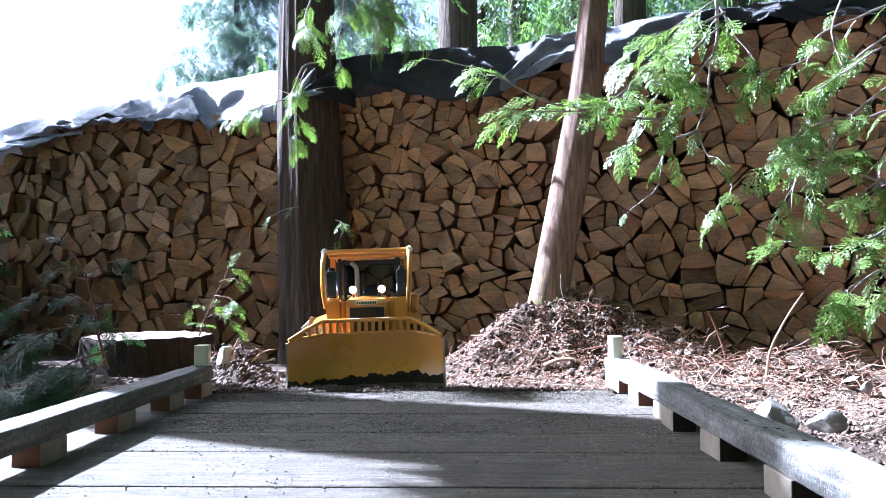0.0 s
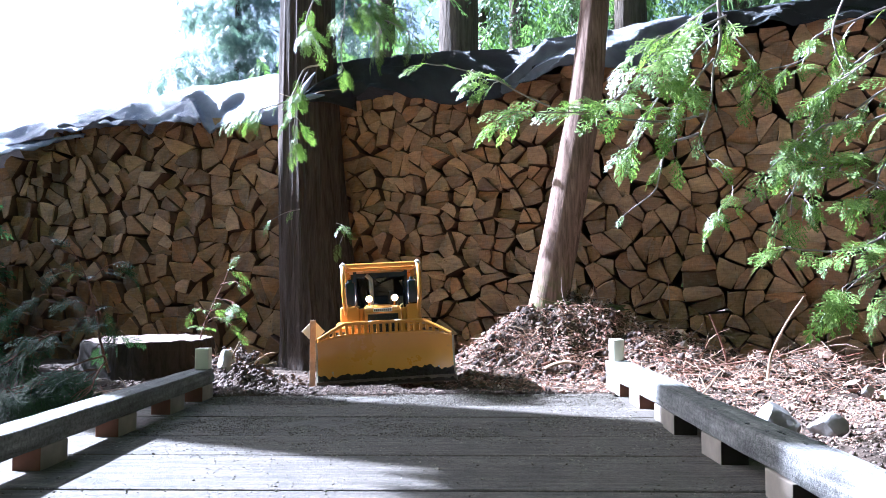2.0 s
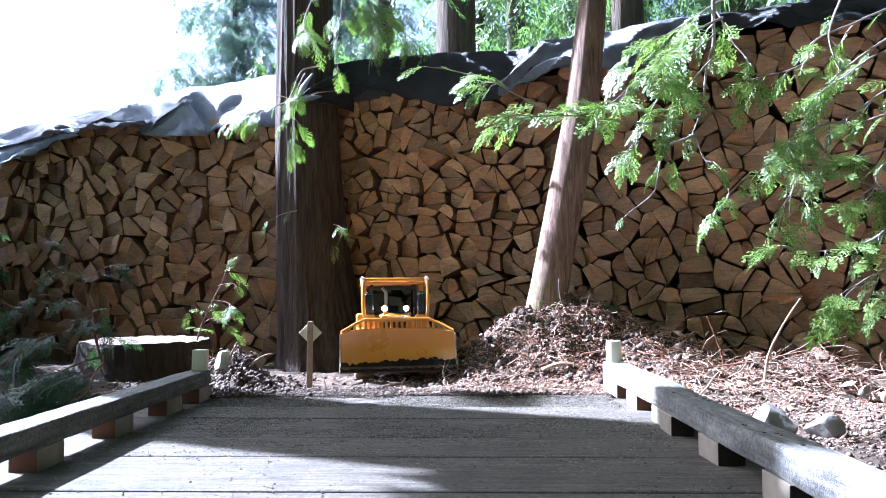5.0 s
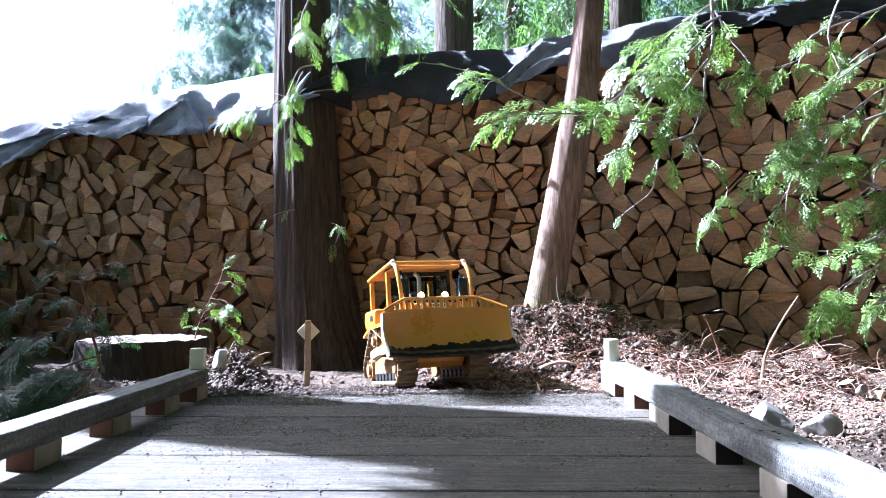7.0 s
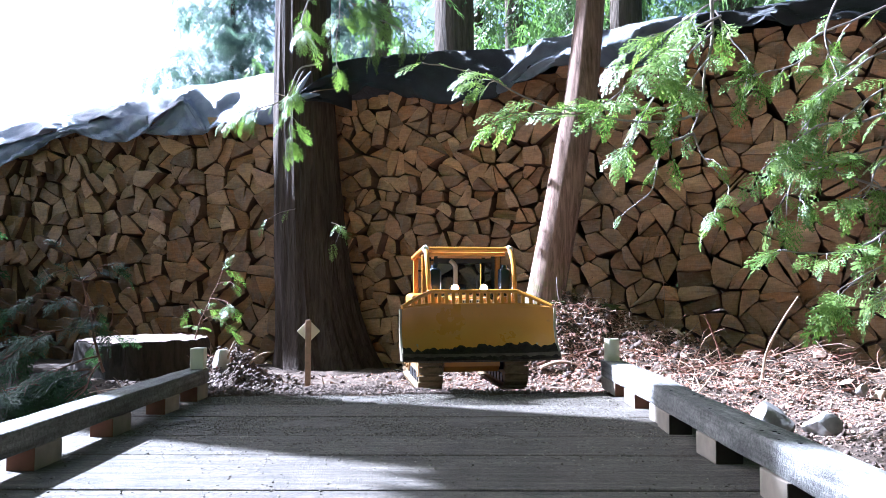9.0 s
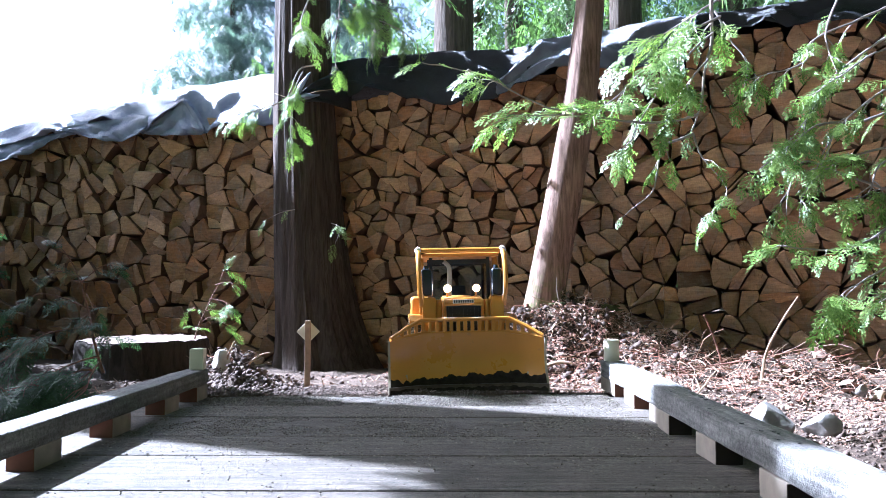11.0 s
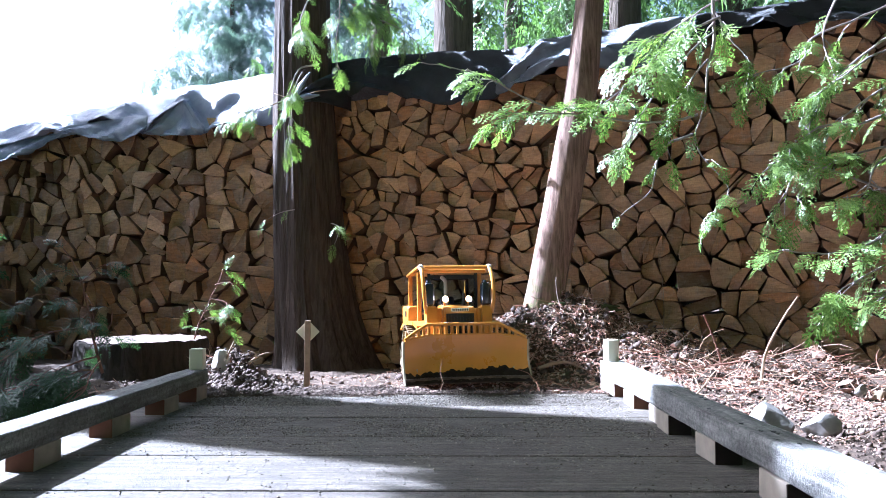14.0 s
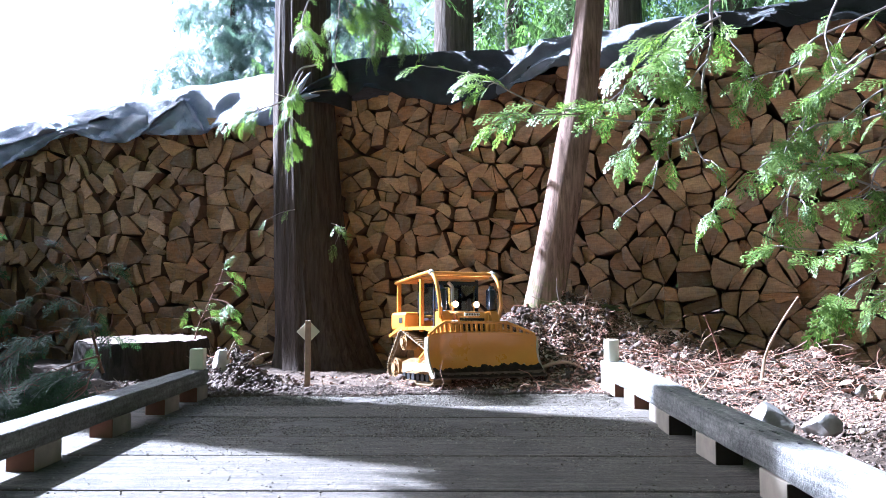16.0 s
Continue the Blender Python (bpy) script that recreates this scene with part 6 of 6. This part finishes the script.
def deck_spots(n, seed):
    rng = random.Random(seed)
    out = []
    for _ in range(n):
        y = DECK_END - 0.02 - abs(rng.gauss(0, 0.60)) if rng.random() < 0.85 else DECK_END + 0.05 - abs(rng.gauss(0, 0.07))
        x = rng.uniform(-0.54, 0.35)
        if 0.6 < y < spill_edge(x) and rng.random() < 0.10 + 0.9 * min(1.0, max(0.0, (y - 1.02) / 0.22)) and fbm(x * 7, y * 9, 2) + 0.5 * fbm(x * 25, y * 25, 4) > rng.uniform(-0.5, 0.35):
            out.append((x, y, deck_top(y) + 0.0008))
    return out


def root_line(rng, p, length, lift):
    a = rng.uniform(0, 6.28)
    pts = [Vector(p)]
    d = Vector((math.cos(a), math.sin(a), lift))
    for _ in range(4):
        d = (d + Vector((rng.uniform(-0.6, 0.6), rng.uniform(-0.6, 0.6), rng.uniform(-0.5, 0.35)))).normalized()
        q = pts[-1] + d * length / 4
        q.z = max(q.z, ground_z(q.x, q.y) - 0.004)
        pts.append(q)
    return pts


def tangle(name, spots, lo, hi, rad, mat, seed, label, lift=0.25):
    """Thin roots and twigs strewn about, joined."""
    rng = random.Random(seed)
    bm = bmesh.new()
    for p in spots:
        pts = root_line(rng, Vector(p) + Vector((0, 0, 0.003)), rng.uniform(lo, hi), rng.uniform(-0.1, lift))
        r = rad * rng.uniform(0.5, 1.4)
        tube(bm, pts, [r, r, r * 0.9, r * 0.7, r * 0.4], 4, cap=False)
    ob = link_mesh(name, bm, mat)
    return tagged(ob, label, "roots", kind="stuff")


crumbs("deck_grit", deck_spots(150000, 1), 0.0005, 0.0027, (0.4, 0.8), GRIT, 1, "dark grit and crumbs of soil scattered over the deck", "grit", True)
crumbs("soil_clods", on_ground(9000, 2, -0.1, 2.0, 0.36, 0.14), 0.0008, 0.0045, (0.5, 0.9), CRUMB, 2, "grey-brown clods of dug soil past the deck", "soil", True)
crumbs("mound_chips", on_ground(22000, 3, 0.40, 2.52, 0.25, 0.18), 0.0010, 0.0075, (0.4, 0.9), CHIPS, 3, "red-brown bark chips and humus on the mound", "bark chips")
crumbs("side_chips", on_ground(26000, 4, 0.95, 2.05, 0.42, 0.32), 0.0008, 0.0065, (0.3, 0.8), CHIPS, 4, "dry bark chips and earth in the sun", "bark chips")
crumbs("left_clods", on_ground(5000, 5, -0.66, 2.12, 0.16, 0.15), 0.0015, 0.010, (0.4, 0.9), CRUMB, 5, "loose dark clods beside the stump", "soil", True)
crumbs("verge_crumbs", on_ground(3000, 6, 0.85, 1.6, 0.28, 0.25), 0.002, 0.010, (0.4, 0.9), CRUMB, 6, "crumbly bare soil beside the rail", "soil", True)
tangle("mound_roots", on_ground(900, 7, 0.42, 2.50, 0.24, 0.15), 0.03, 0.12, 0.0011, STRAW, 7, "tangle of dry roots in the mound")
tangle("side_roots", on_ground(1000, 8, 0.95, 2.2, 0.38, 0.20), 0.04, 0.18, 0.0011, STRAW, 8, "tangle of dry roots and twigs in the sun")
crumbs("mound_clods", on_ground(1100, 13, 0.36, 2.52, 0.24, 0.16), 0.003, 0.020, (0.5, 1.0), CRUMB, 13, "dark lumps of humus in the mound", "soil", True)
crumbs("heap_clods", on_ground(7000, 21, -0.51, 1.93, 0.075, 0.085, lambda x, y: y > spill_edge(x)), 0.0012, 0.0085, (0.6, 1.0), CRUMB, 21, "grey-brown lumps of dug soil heaped at the deck's end", "soil", True)
crumbs("berm_clods", on_ground(12000, 22, -0.12, 1.81, 0.28, 0.05, lambda x, y: y > spill_edge(x)), 0.0008, 0.0042, (0.5, 1.0), CRUMB, 22, "crumbly soil pushed up along the deck's end", "soil", True)
crumbs("bark_scraps", on_ground(420, 23, 0.85, 2.2, 0.35, 0.25), 0.006, 0.024, (0.15, 0.4), CHIPS, 23, "broken scraps of red-brown bark", "bark scraps")
tangle("left_roots", on_ground(90, 9, -0.6, 2.12, 0.2, 0.14), 0.03, 0.10, 0.001, STRAW, 9, "dry rootlets in the dug earth")
tangle("pad_roots", on_ground(34, 12, -0.36, 2.22, 0.11, 0.08), 0.03, 0.07, 0.0009, STRAW, 12, "few dry rootlets on the trodden soil", 0.15)


def stick(label, p, length, rad, seed, mat, lift=0.6, branch=True):
    rng = random.Random(seed)
    bm = bmesh.new()
    q, d = Vector((0, 0, 0)), Vector((rng.uniform(-1, 1), rng.uniform(-0.6, 0.6), lift)).normalized()
    line = [q.copy()]
    for _ in range(6):
        d = (d + Vector((rng.uniform(-0.3, 0.3), rng.uniform(-0.3, 0.3), rng.uniform(-0.25, 0.25)))).normalized()
        q = q + d * length / 6
        line.append(q.copy())
    tube(bm, line, [rad * (1 - 0.1 * i) for i in range(7)], 7, wob=0.12, rng=rng)
    if branch:
        b = line[3]
        e = b + Vector((rng.uniform(-1, 1), rng.uniform(-1, 1), rng.uniform(0.2, 1))).normalized() * length * 0.35
        tube(bm, [b, b.lerp(e, 0.5) + Vector((0, 0, 0.005)), e], [rad * 0.6, rad * 0.5, rad * 0.3], 6)
    ob = link_mesh("stick", bm, mat, smooth=True)
    ob.matrix_basis = pose(p[0], p[1], ground_z(p[0], p[1]) - 0.004)
    return tagged(ob, label, "stick", "sticks in the dug earth")


STICK_RNG = random.Random(19)
for k in range(34):
    if k < 14:
        sx, sy = STICK_RNG.gauss(0.36, 0.2), STICK_RNG.gauss(2.55, 0.12)
    elif k < 28:
        sx, sy = STICK_RNG.gauss(0.98, 0.3), STICK_RNG.gauss(2.2, 0.16)
    else:
        sx, sy = STICK_RNG.gauss(-0.6, 0.1), STICK_RNG.gauss(2.1, 0.08)
    red = STICK_RNG.random() < 0.35
    stick("crooked red-brown root sticking out of the earth" if red else "dry pale stick lying in the dug earth", (sx, sy),
          STICK_RNG.uniform(0.06, 0.17), STICK_RNG.uniform(0.0018, 0.0048), k, REDROOT if red else STICK, STICK_RNG.uniform(0.0, 0.7))


def bent_stick(label, a, b, rad, seed, mat):
    rng = random.Random(seed)
    a, b = Vector(a), Vector(b)
    bow = Vector((rng.uniform(-1, 1), rng.uniform(-1, 1), 0)) * (b - a).length * 0.08
    line = smooth_line([Vector((0, 0, 0)), (b - a) * 0.35 + bow, (b - a) * 0.7 + bow * 0.8, b - a], 4)
    bm = bmesh.new()
    n = len(line)
    tube(bm, line, [rad * (1 - 0.55 * i / n) for i in range(n)], 8, wob=0.1, rng=rng)
    ob = link_mesh("stick", bm, mat, smooth=True)
    ob.matrix_basis = Matrix.Translation(a)
    return tagged(ob, label, "stick", "sticks in the dug earth")


bent_stick("pale leaning stick stuck in the sunlit earth", (0.852, 2.15, ground_z(0.852, 2.15) - 0.005), (0.967, 2.16, 0.242), 0.0048, 1, STICK)
bent_stick("thin bare twig standing before the stack", (0.725, 2.72, ground_z(0.725, 2.72) - 0.005), (0.739, 2.75, 0.41), 0.002, 2, STICK)
bent_stick("thin bare twig on the top of the mound", (0.36, 2.56, ground_z(0.36, 2.56) - 0.005), (0.345, 2.54, 0.31), 0.0022, 3, TWIG)
bent_stick("short splinter beside the rail end", (-0.60, 2.02, ground_z(-0.60, 2.02) - 0.005), (-0.565, 2.0, 0.125), 0.004, 4, STICK)
bent_stick("short rootlet by the foot of the sign", (-0.36, 2.18, ground_z(-0.36, 2.18) - 0.005), (-0.365, 2.16, 0.02), 0.0018, 5, STICK)
bent_stick("forked red-brown root rising from the litter", (0.80, 2.3, ground_z(0.80, 2.3) - 0.005), (0.74, 2.27, 0.19), 0.0038, 6, REDROOT)
bent_stick("crooked root lying on the litter", (0.66, 2.3, ground_z(0.66, 2.3) - 0.003), (0.86, 2.22, ground_z(0.86, 2.22) + 0.03), 0.003, 7, REDROOT)
bent_stick("dark root crossing the mound", (0.26, 2.38, ground_z(0.26, 2.38) + 0.01), (0.47, 2.42, ground_z(0.47, 2.42) + 0.02), 0.0055, 8, REDROOT)


def bark_curl(label, x, y, length, turn, seed):
    """A curled strip of bark."""
    bm = bmesh.new()
    cols = []
    for i in range(13):
        u = i / 12
        col = []
        for k in range(7):
            a = radians(-70 + 140 * k / 6)
            r = 0.014 * (1 - 0.3 * u)
            col.append(bm.verts.new(((u - 0.5) * length, r * math.sin(a), r * math.cos(a) + 0.02 * math.sin(u * 3) - 0.006 + 0.002 * fbm(u * 6, k, seed))))
        cols.append(col)
    for a, b in zip(cols, cols[1:]):
        for k in range(6):
            bm.faces.new((a[k], b[k], b[k + 1], a[k + 1]))
    ob = link_mesh("bark_strip", bm, STICK, smooth=True, sharp=180)
    sol = ob.modifiers.new("thickness", "SOLIDIFY")
    sol.thickness = 0.003
    ob.matrix_basis = pose(x, y, ground_z(x, y) + 0.004, 0, 0, turn)
    return tagged(ob, label, "bark", "strips of bark")


bark_curl("curled brown strip of bark beside the rail end", 0.53, 2.05, 0.12, -15, 1)
bark_curl("broken slab of red bark on the mound", 0.33, 2.36, 0.14, 12, 2)
bark_curl("small bark strip in the litter", 1.1, 2.0, 0.07, 40, 3)


def moss_clump(label, x, y, sx, sy, sz, seed):
    bm = bmesh.new()
    bmesh.ops.create_icosphere(bm, subdivisions=4, radius=1.0)
    for v in bm.verts:
        w = 1 + 0.5 * fbm(v.co.x * 2, v.co.y * 2, v.co.z * 2 + seed) + 0.3 * fbm(v.co.x * 9, v.co.y * 9, v.co.z * 9)
        v.co = Vector((v.co.x * sx * w, v.co.y * sy * w, v.co.z * sz * w))
    ob = link_mesh("moss_clump", bm, MOSS, smooth=True, sharp=180)
    ob.matrix_basis = pose(x, y, ground_z(x, y) + sz * 0.2)
    return tagged(ob, label, "moss", "moss clumps")


moss_clump("dark green moss on the crest of the mound", 0.50, 2.58, 0.06, 0.03, 0.014, 1)
moss_clump("tuft of moss at the foot of the slim tree", 0.36, 2.60, 0.035, 0.03, 0.012, 2)

DOZER_ROWS = [
    (0, pose(-0.217, 2.029, 0.011, 1.83, -2.12, 2.32)),
    (0.5, pose(-0.219, 2.096, 0.011, 0.82, -2.33, 5.24)),
    (1, pose(-0.223, 2.179, 0.003, -1.14, -3.05, 7.94)),
    (1.5, pose(-0.210, 2.228, -0.002, -5.76, -5.28, 4.86)),
    (2, pose(-0.212, 2.283, -0.004, 0.38, -3.13, 6.83)),
    (2.5, pose(-0.216, 2.359, -0.012, 1.24, -1.88, 6.89)),
    (3, pose(-0.218, 2.403, -0.020, 2.33, -1.61, 6.34)),
    (3.5, pose(-0.217, 2.489, -0.027, 0.33, -1.80, 5.21)),
    (4, pose(-0.217, 2.564, -0.031, 0.61, -0.85, 2.54)),
    (5.1, pose(-0.205, 2.655, -0.030, 0.3, -0.8, 9.0)),
    (6.3, pose(-0.141, 2.372, -0.017, -0.46, -0.89, 20.92)),
    (6.5, pose(-0.124, 2.311, -0.016, -0.76, -0.70, 24.12)),
    (7, pose(-0.077, 2.267, -0.005, -5.63, -1.57, 20.65)),
    (7.5, pose(-0.046, 2.157, 0.004, -6.4, -1.99, 19.6)),
    (8, pose(-0.020, 2.101, 0.017, 0.30, -1.71, 20.02)),
    (8.5, pose(0.006, 2.044, 0.017, -0.20, -0.97, 14.97)),
    (9, pose(0.024, 2.011, 0.021, 2.09, -0.30, 9.55)),
    (9.8, pose(0.032, 1.985, 0.021, 1.5, -0.7, 6.0)),
    (10.7, pose(0.026, 2.005, 0.020, 1.0, -1.2, 4.2)),
    (11.5, pose(0.019, 2.086, 0.019, 0.55, -1.33, 3.65)),
    (12, pose(0.019, 2.167, 0.017, 2.03, -1.45, 4.77)),
    (12.5, pose(0.007, 2.189, 0.014, -0.84, -0.56, 6.40)),
    (13, pose(0.002, 2.304, 0.007, -1.69, -1.16, 7.09)),
    (13.5, pose(0.006, 2.389, 0.003, -0.64, -1.21, 8.33)),
    (14, pose(-0.001, 2.430, -0.005, -0.04, -0.94, 11.44)),
    (14.5, pose(-0.003, 2.452, -0.013, 0.57, -1.54, 11.92)),
    (15, pose(-0.011, 2.444, -0.014, 2.2, -0.9, 17.2)),
    (15.5, pose(-0.007, 2.404, -0.021, -0.13, -0.10, 25.21)),
    (16, pose(-0.004, 2.459, -0.025, -2.03, 0.73, 26.27)),
]
BLADE_ROWS = [
    (0, pose(0, 0, 0.05, -1.81, 0, 0)),
    (0.5, pose(0, 0, 0.05, -1.86, 0, 0)),
    (1, pose(0, 0, 0.05, -1.30, 0, 0)),
    (1.5, pose(0, 0, 0.05, 1.47, 0, 0)),
    (2, pose(0, 0, 0.05, -4.04, 0, 0)),
    (2.5, pose(0, 0, 0.05, -4.56, 0, 0)),
    (3, pose(0, 0, 0.05, -6.54, 0, 0)),
    (3.5, pose(0, 0, 0.05, -4.79, 0, 0)),
    (4, pose(0, 0, 0.05, -7.54, 0, 0)),
    (5.1, pose(0, 0, 0.0771, -5.85, 0, 0)),
    (6.3, pose(0, 0, 0.0918, -9.24, 0, 0)),
    (6.5, pose(0, 0, 0.0912, -9.09, 0, 0)),
    (7, pose(0, 0, 0.0868, -8.05, 0, 0)),
    (7.5, pose(0, 0, 0.0816, -6.87, 0, 0)),
    (8, pose(0, 0, 0.0921, -9.30, 0, 0)),
    (8.5, pose(0, 0, 0.0889, -8.55, 0, 0)),
    (9, pose(0, 0, 0.0918, -9.22, 0, 0)),
    (9.8, pose(0, 0, 0.0821, -6.98, 0, 0)),
    (10.7, pose(0, 0, 0.05, -3.00, 0, 0)),
    (11.5, pose(0, 0, 0.05, 0.99, 0, 0)),
    (12, pose(0, 0, 0.05, -1.38, 0, 0)),
    (12.5, pose(0, 0, 0.05, 0.44, 0, 0)),
    (13, pose(0, 0, 0.05, 1.15, 0, 0)),
    (13.5, pose(0, 0, 0.05, -0.02, 0, 0)),
    (14, pose(0, 0, 0.05, -1.27, 0, 0)),
    (14.5, pose(0, 0, 0.05, -3.55, 0, 0)),
    (15, pose(0, 0, 0.05, -8.91, 0, 0)),
    (15.5, pose(0, 0, 0.05, -8.41, 0, 0)),
    (16, pose(0, 0, 0.05, -6.74, 0, 0)),
]
# ---- what moves ----
def motions():
    walk(bulldozer, DOZER_ROWS)
    walk(dozer_blade_part, BLADE_ROWS)
    # wheels turn with the way that the machine covers
    times = [k * 0.2 for k in range(81)]
    keys = [t for t, m in DOZER_ROWS]
    way = [0.0]
    for (t0, a), (t1, b) in zip(DOZER_ROWS, DOZER_ROWS[1:]):
        step = b.translation - a.translation
        ahead = a.to_3x3() @ Vector((0, -1, 0))
        way.append(way[-1] + step.dot(ahead))
    for ob, r, p in dozer_wheels:
        walk(ob, [(t, pose(*p, math.degrees(float(np.interp(t, keys, way)) / (r * 1.2)), 0, 0)) for t in times])
    for ob, ph in SWAYING:
        home = ob.matrix_basis.copy()
        rows = []
        for k in range(17):
            a = 0.9 * math.sin(k * 1.1 + ph * 6) + 0.6 * math.sin(k * 2.3 + ph * 11)
            rows.append((float(k), home @ pose(0, 0, 0, 0.5 * a, 0.7 * a, 0.6 * math.sin(k * 1.7 + ph * 9))))
        walk(ob, rows)
    for k, ((ob, spot), lifts) in enumerate(FLAPS):
        lift = lerp_of(lifts)
        walk(ob, [(j * 0.5, pose(*spot, lift(j * 0.5) + 2 * math.sin(j * 1.05 + k), 0, 0)) for j in range(33)])


motions()
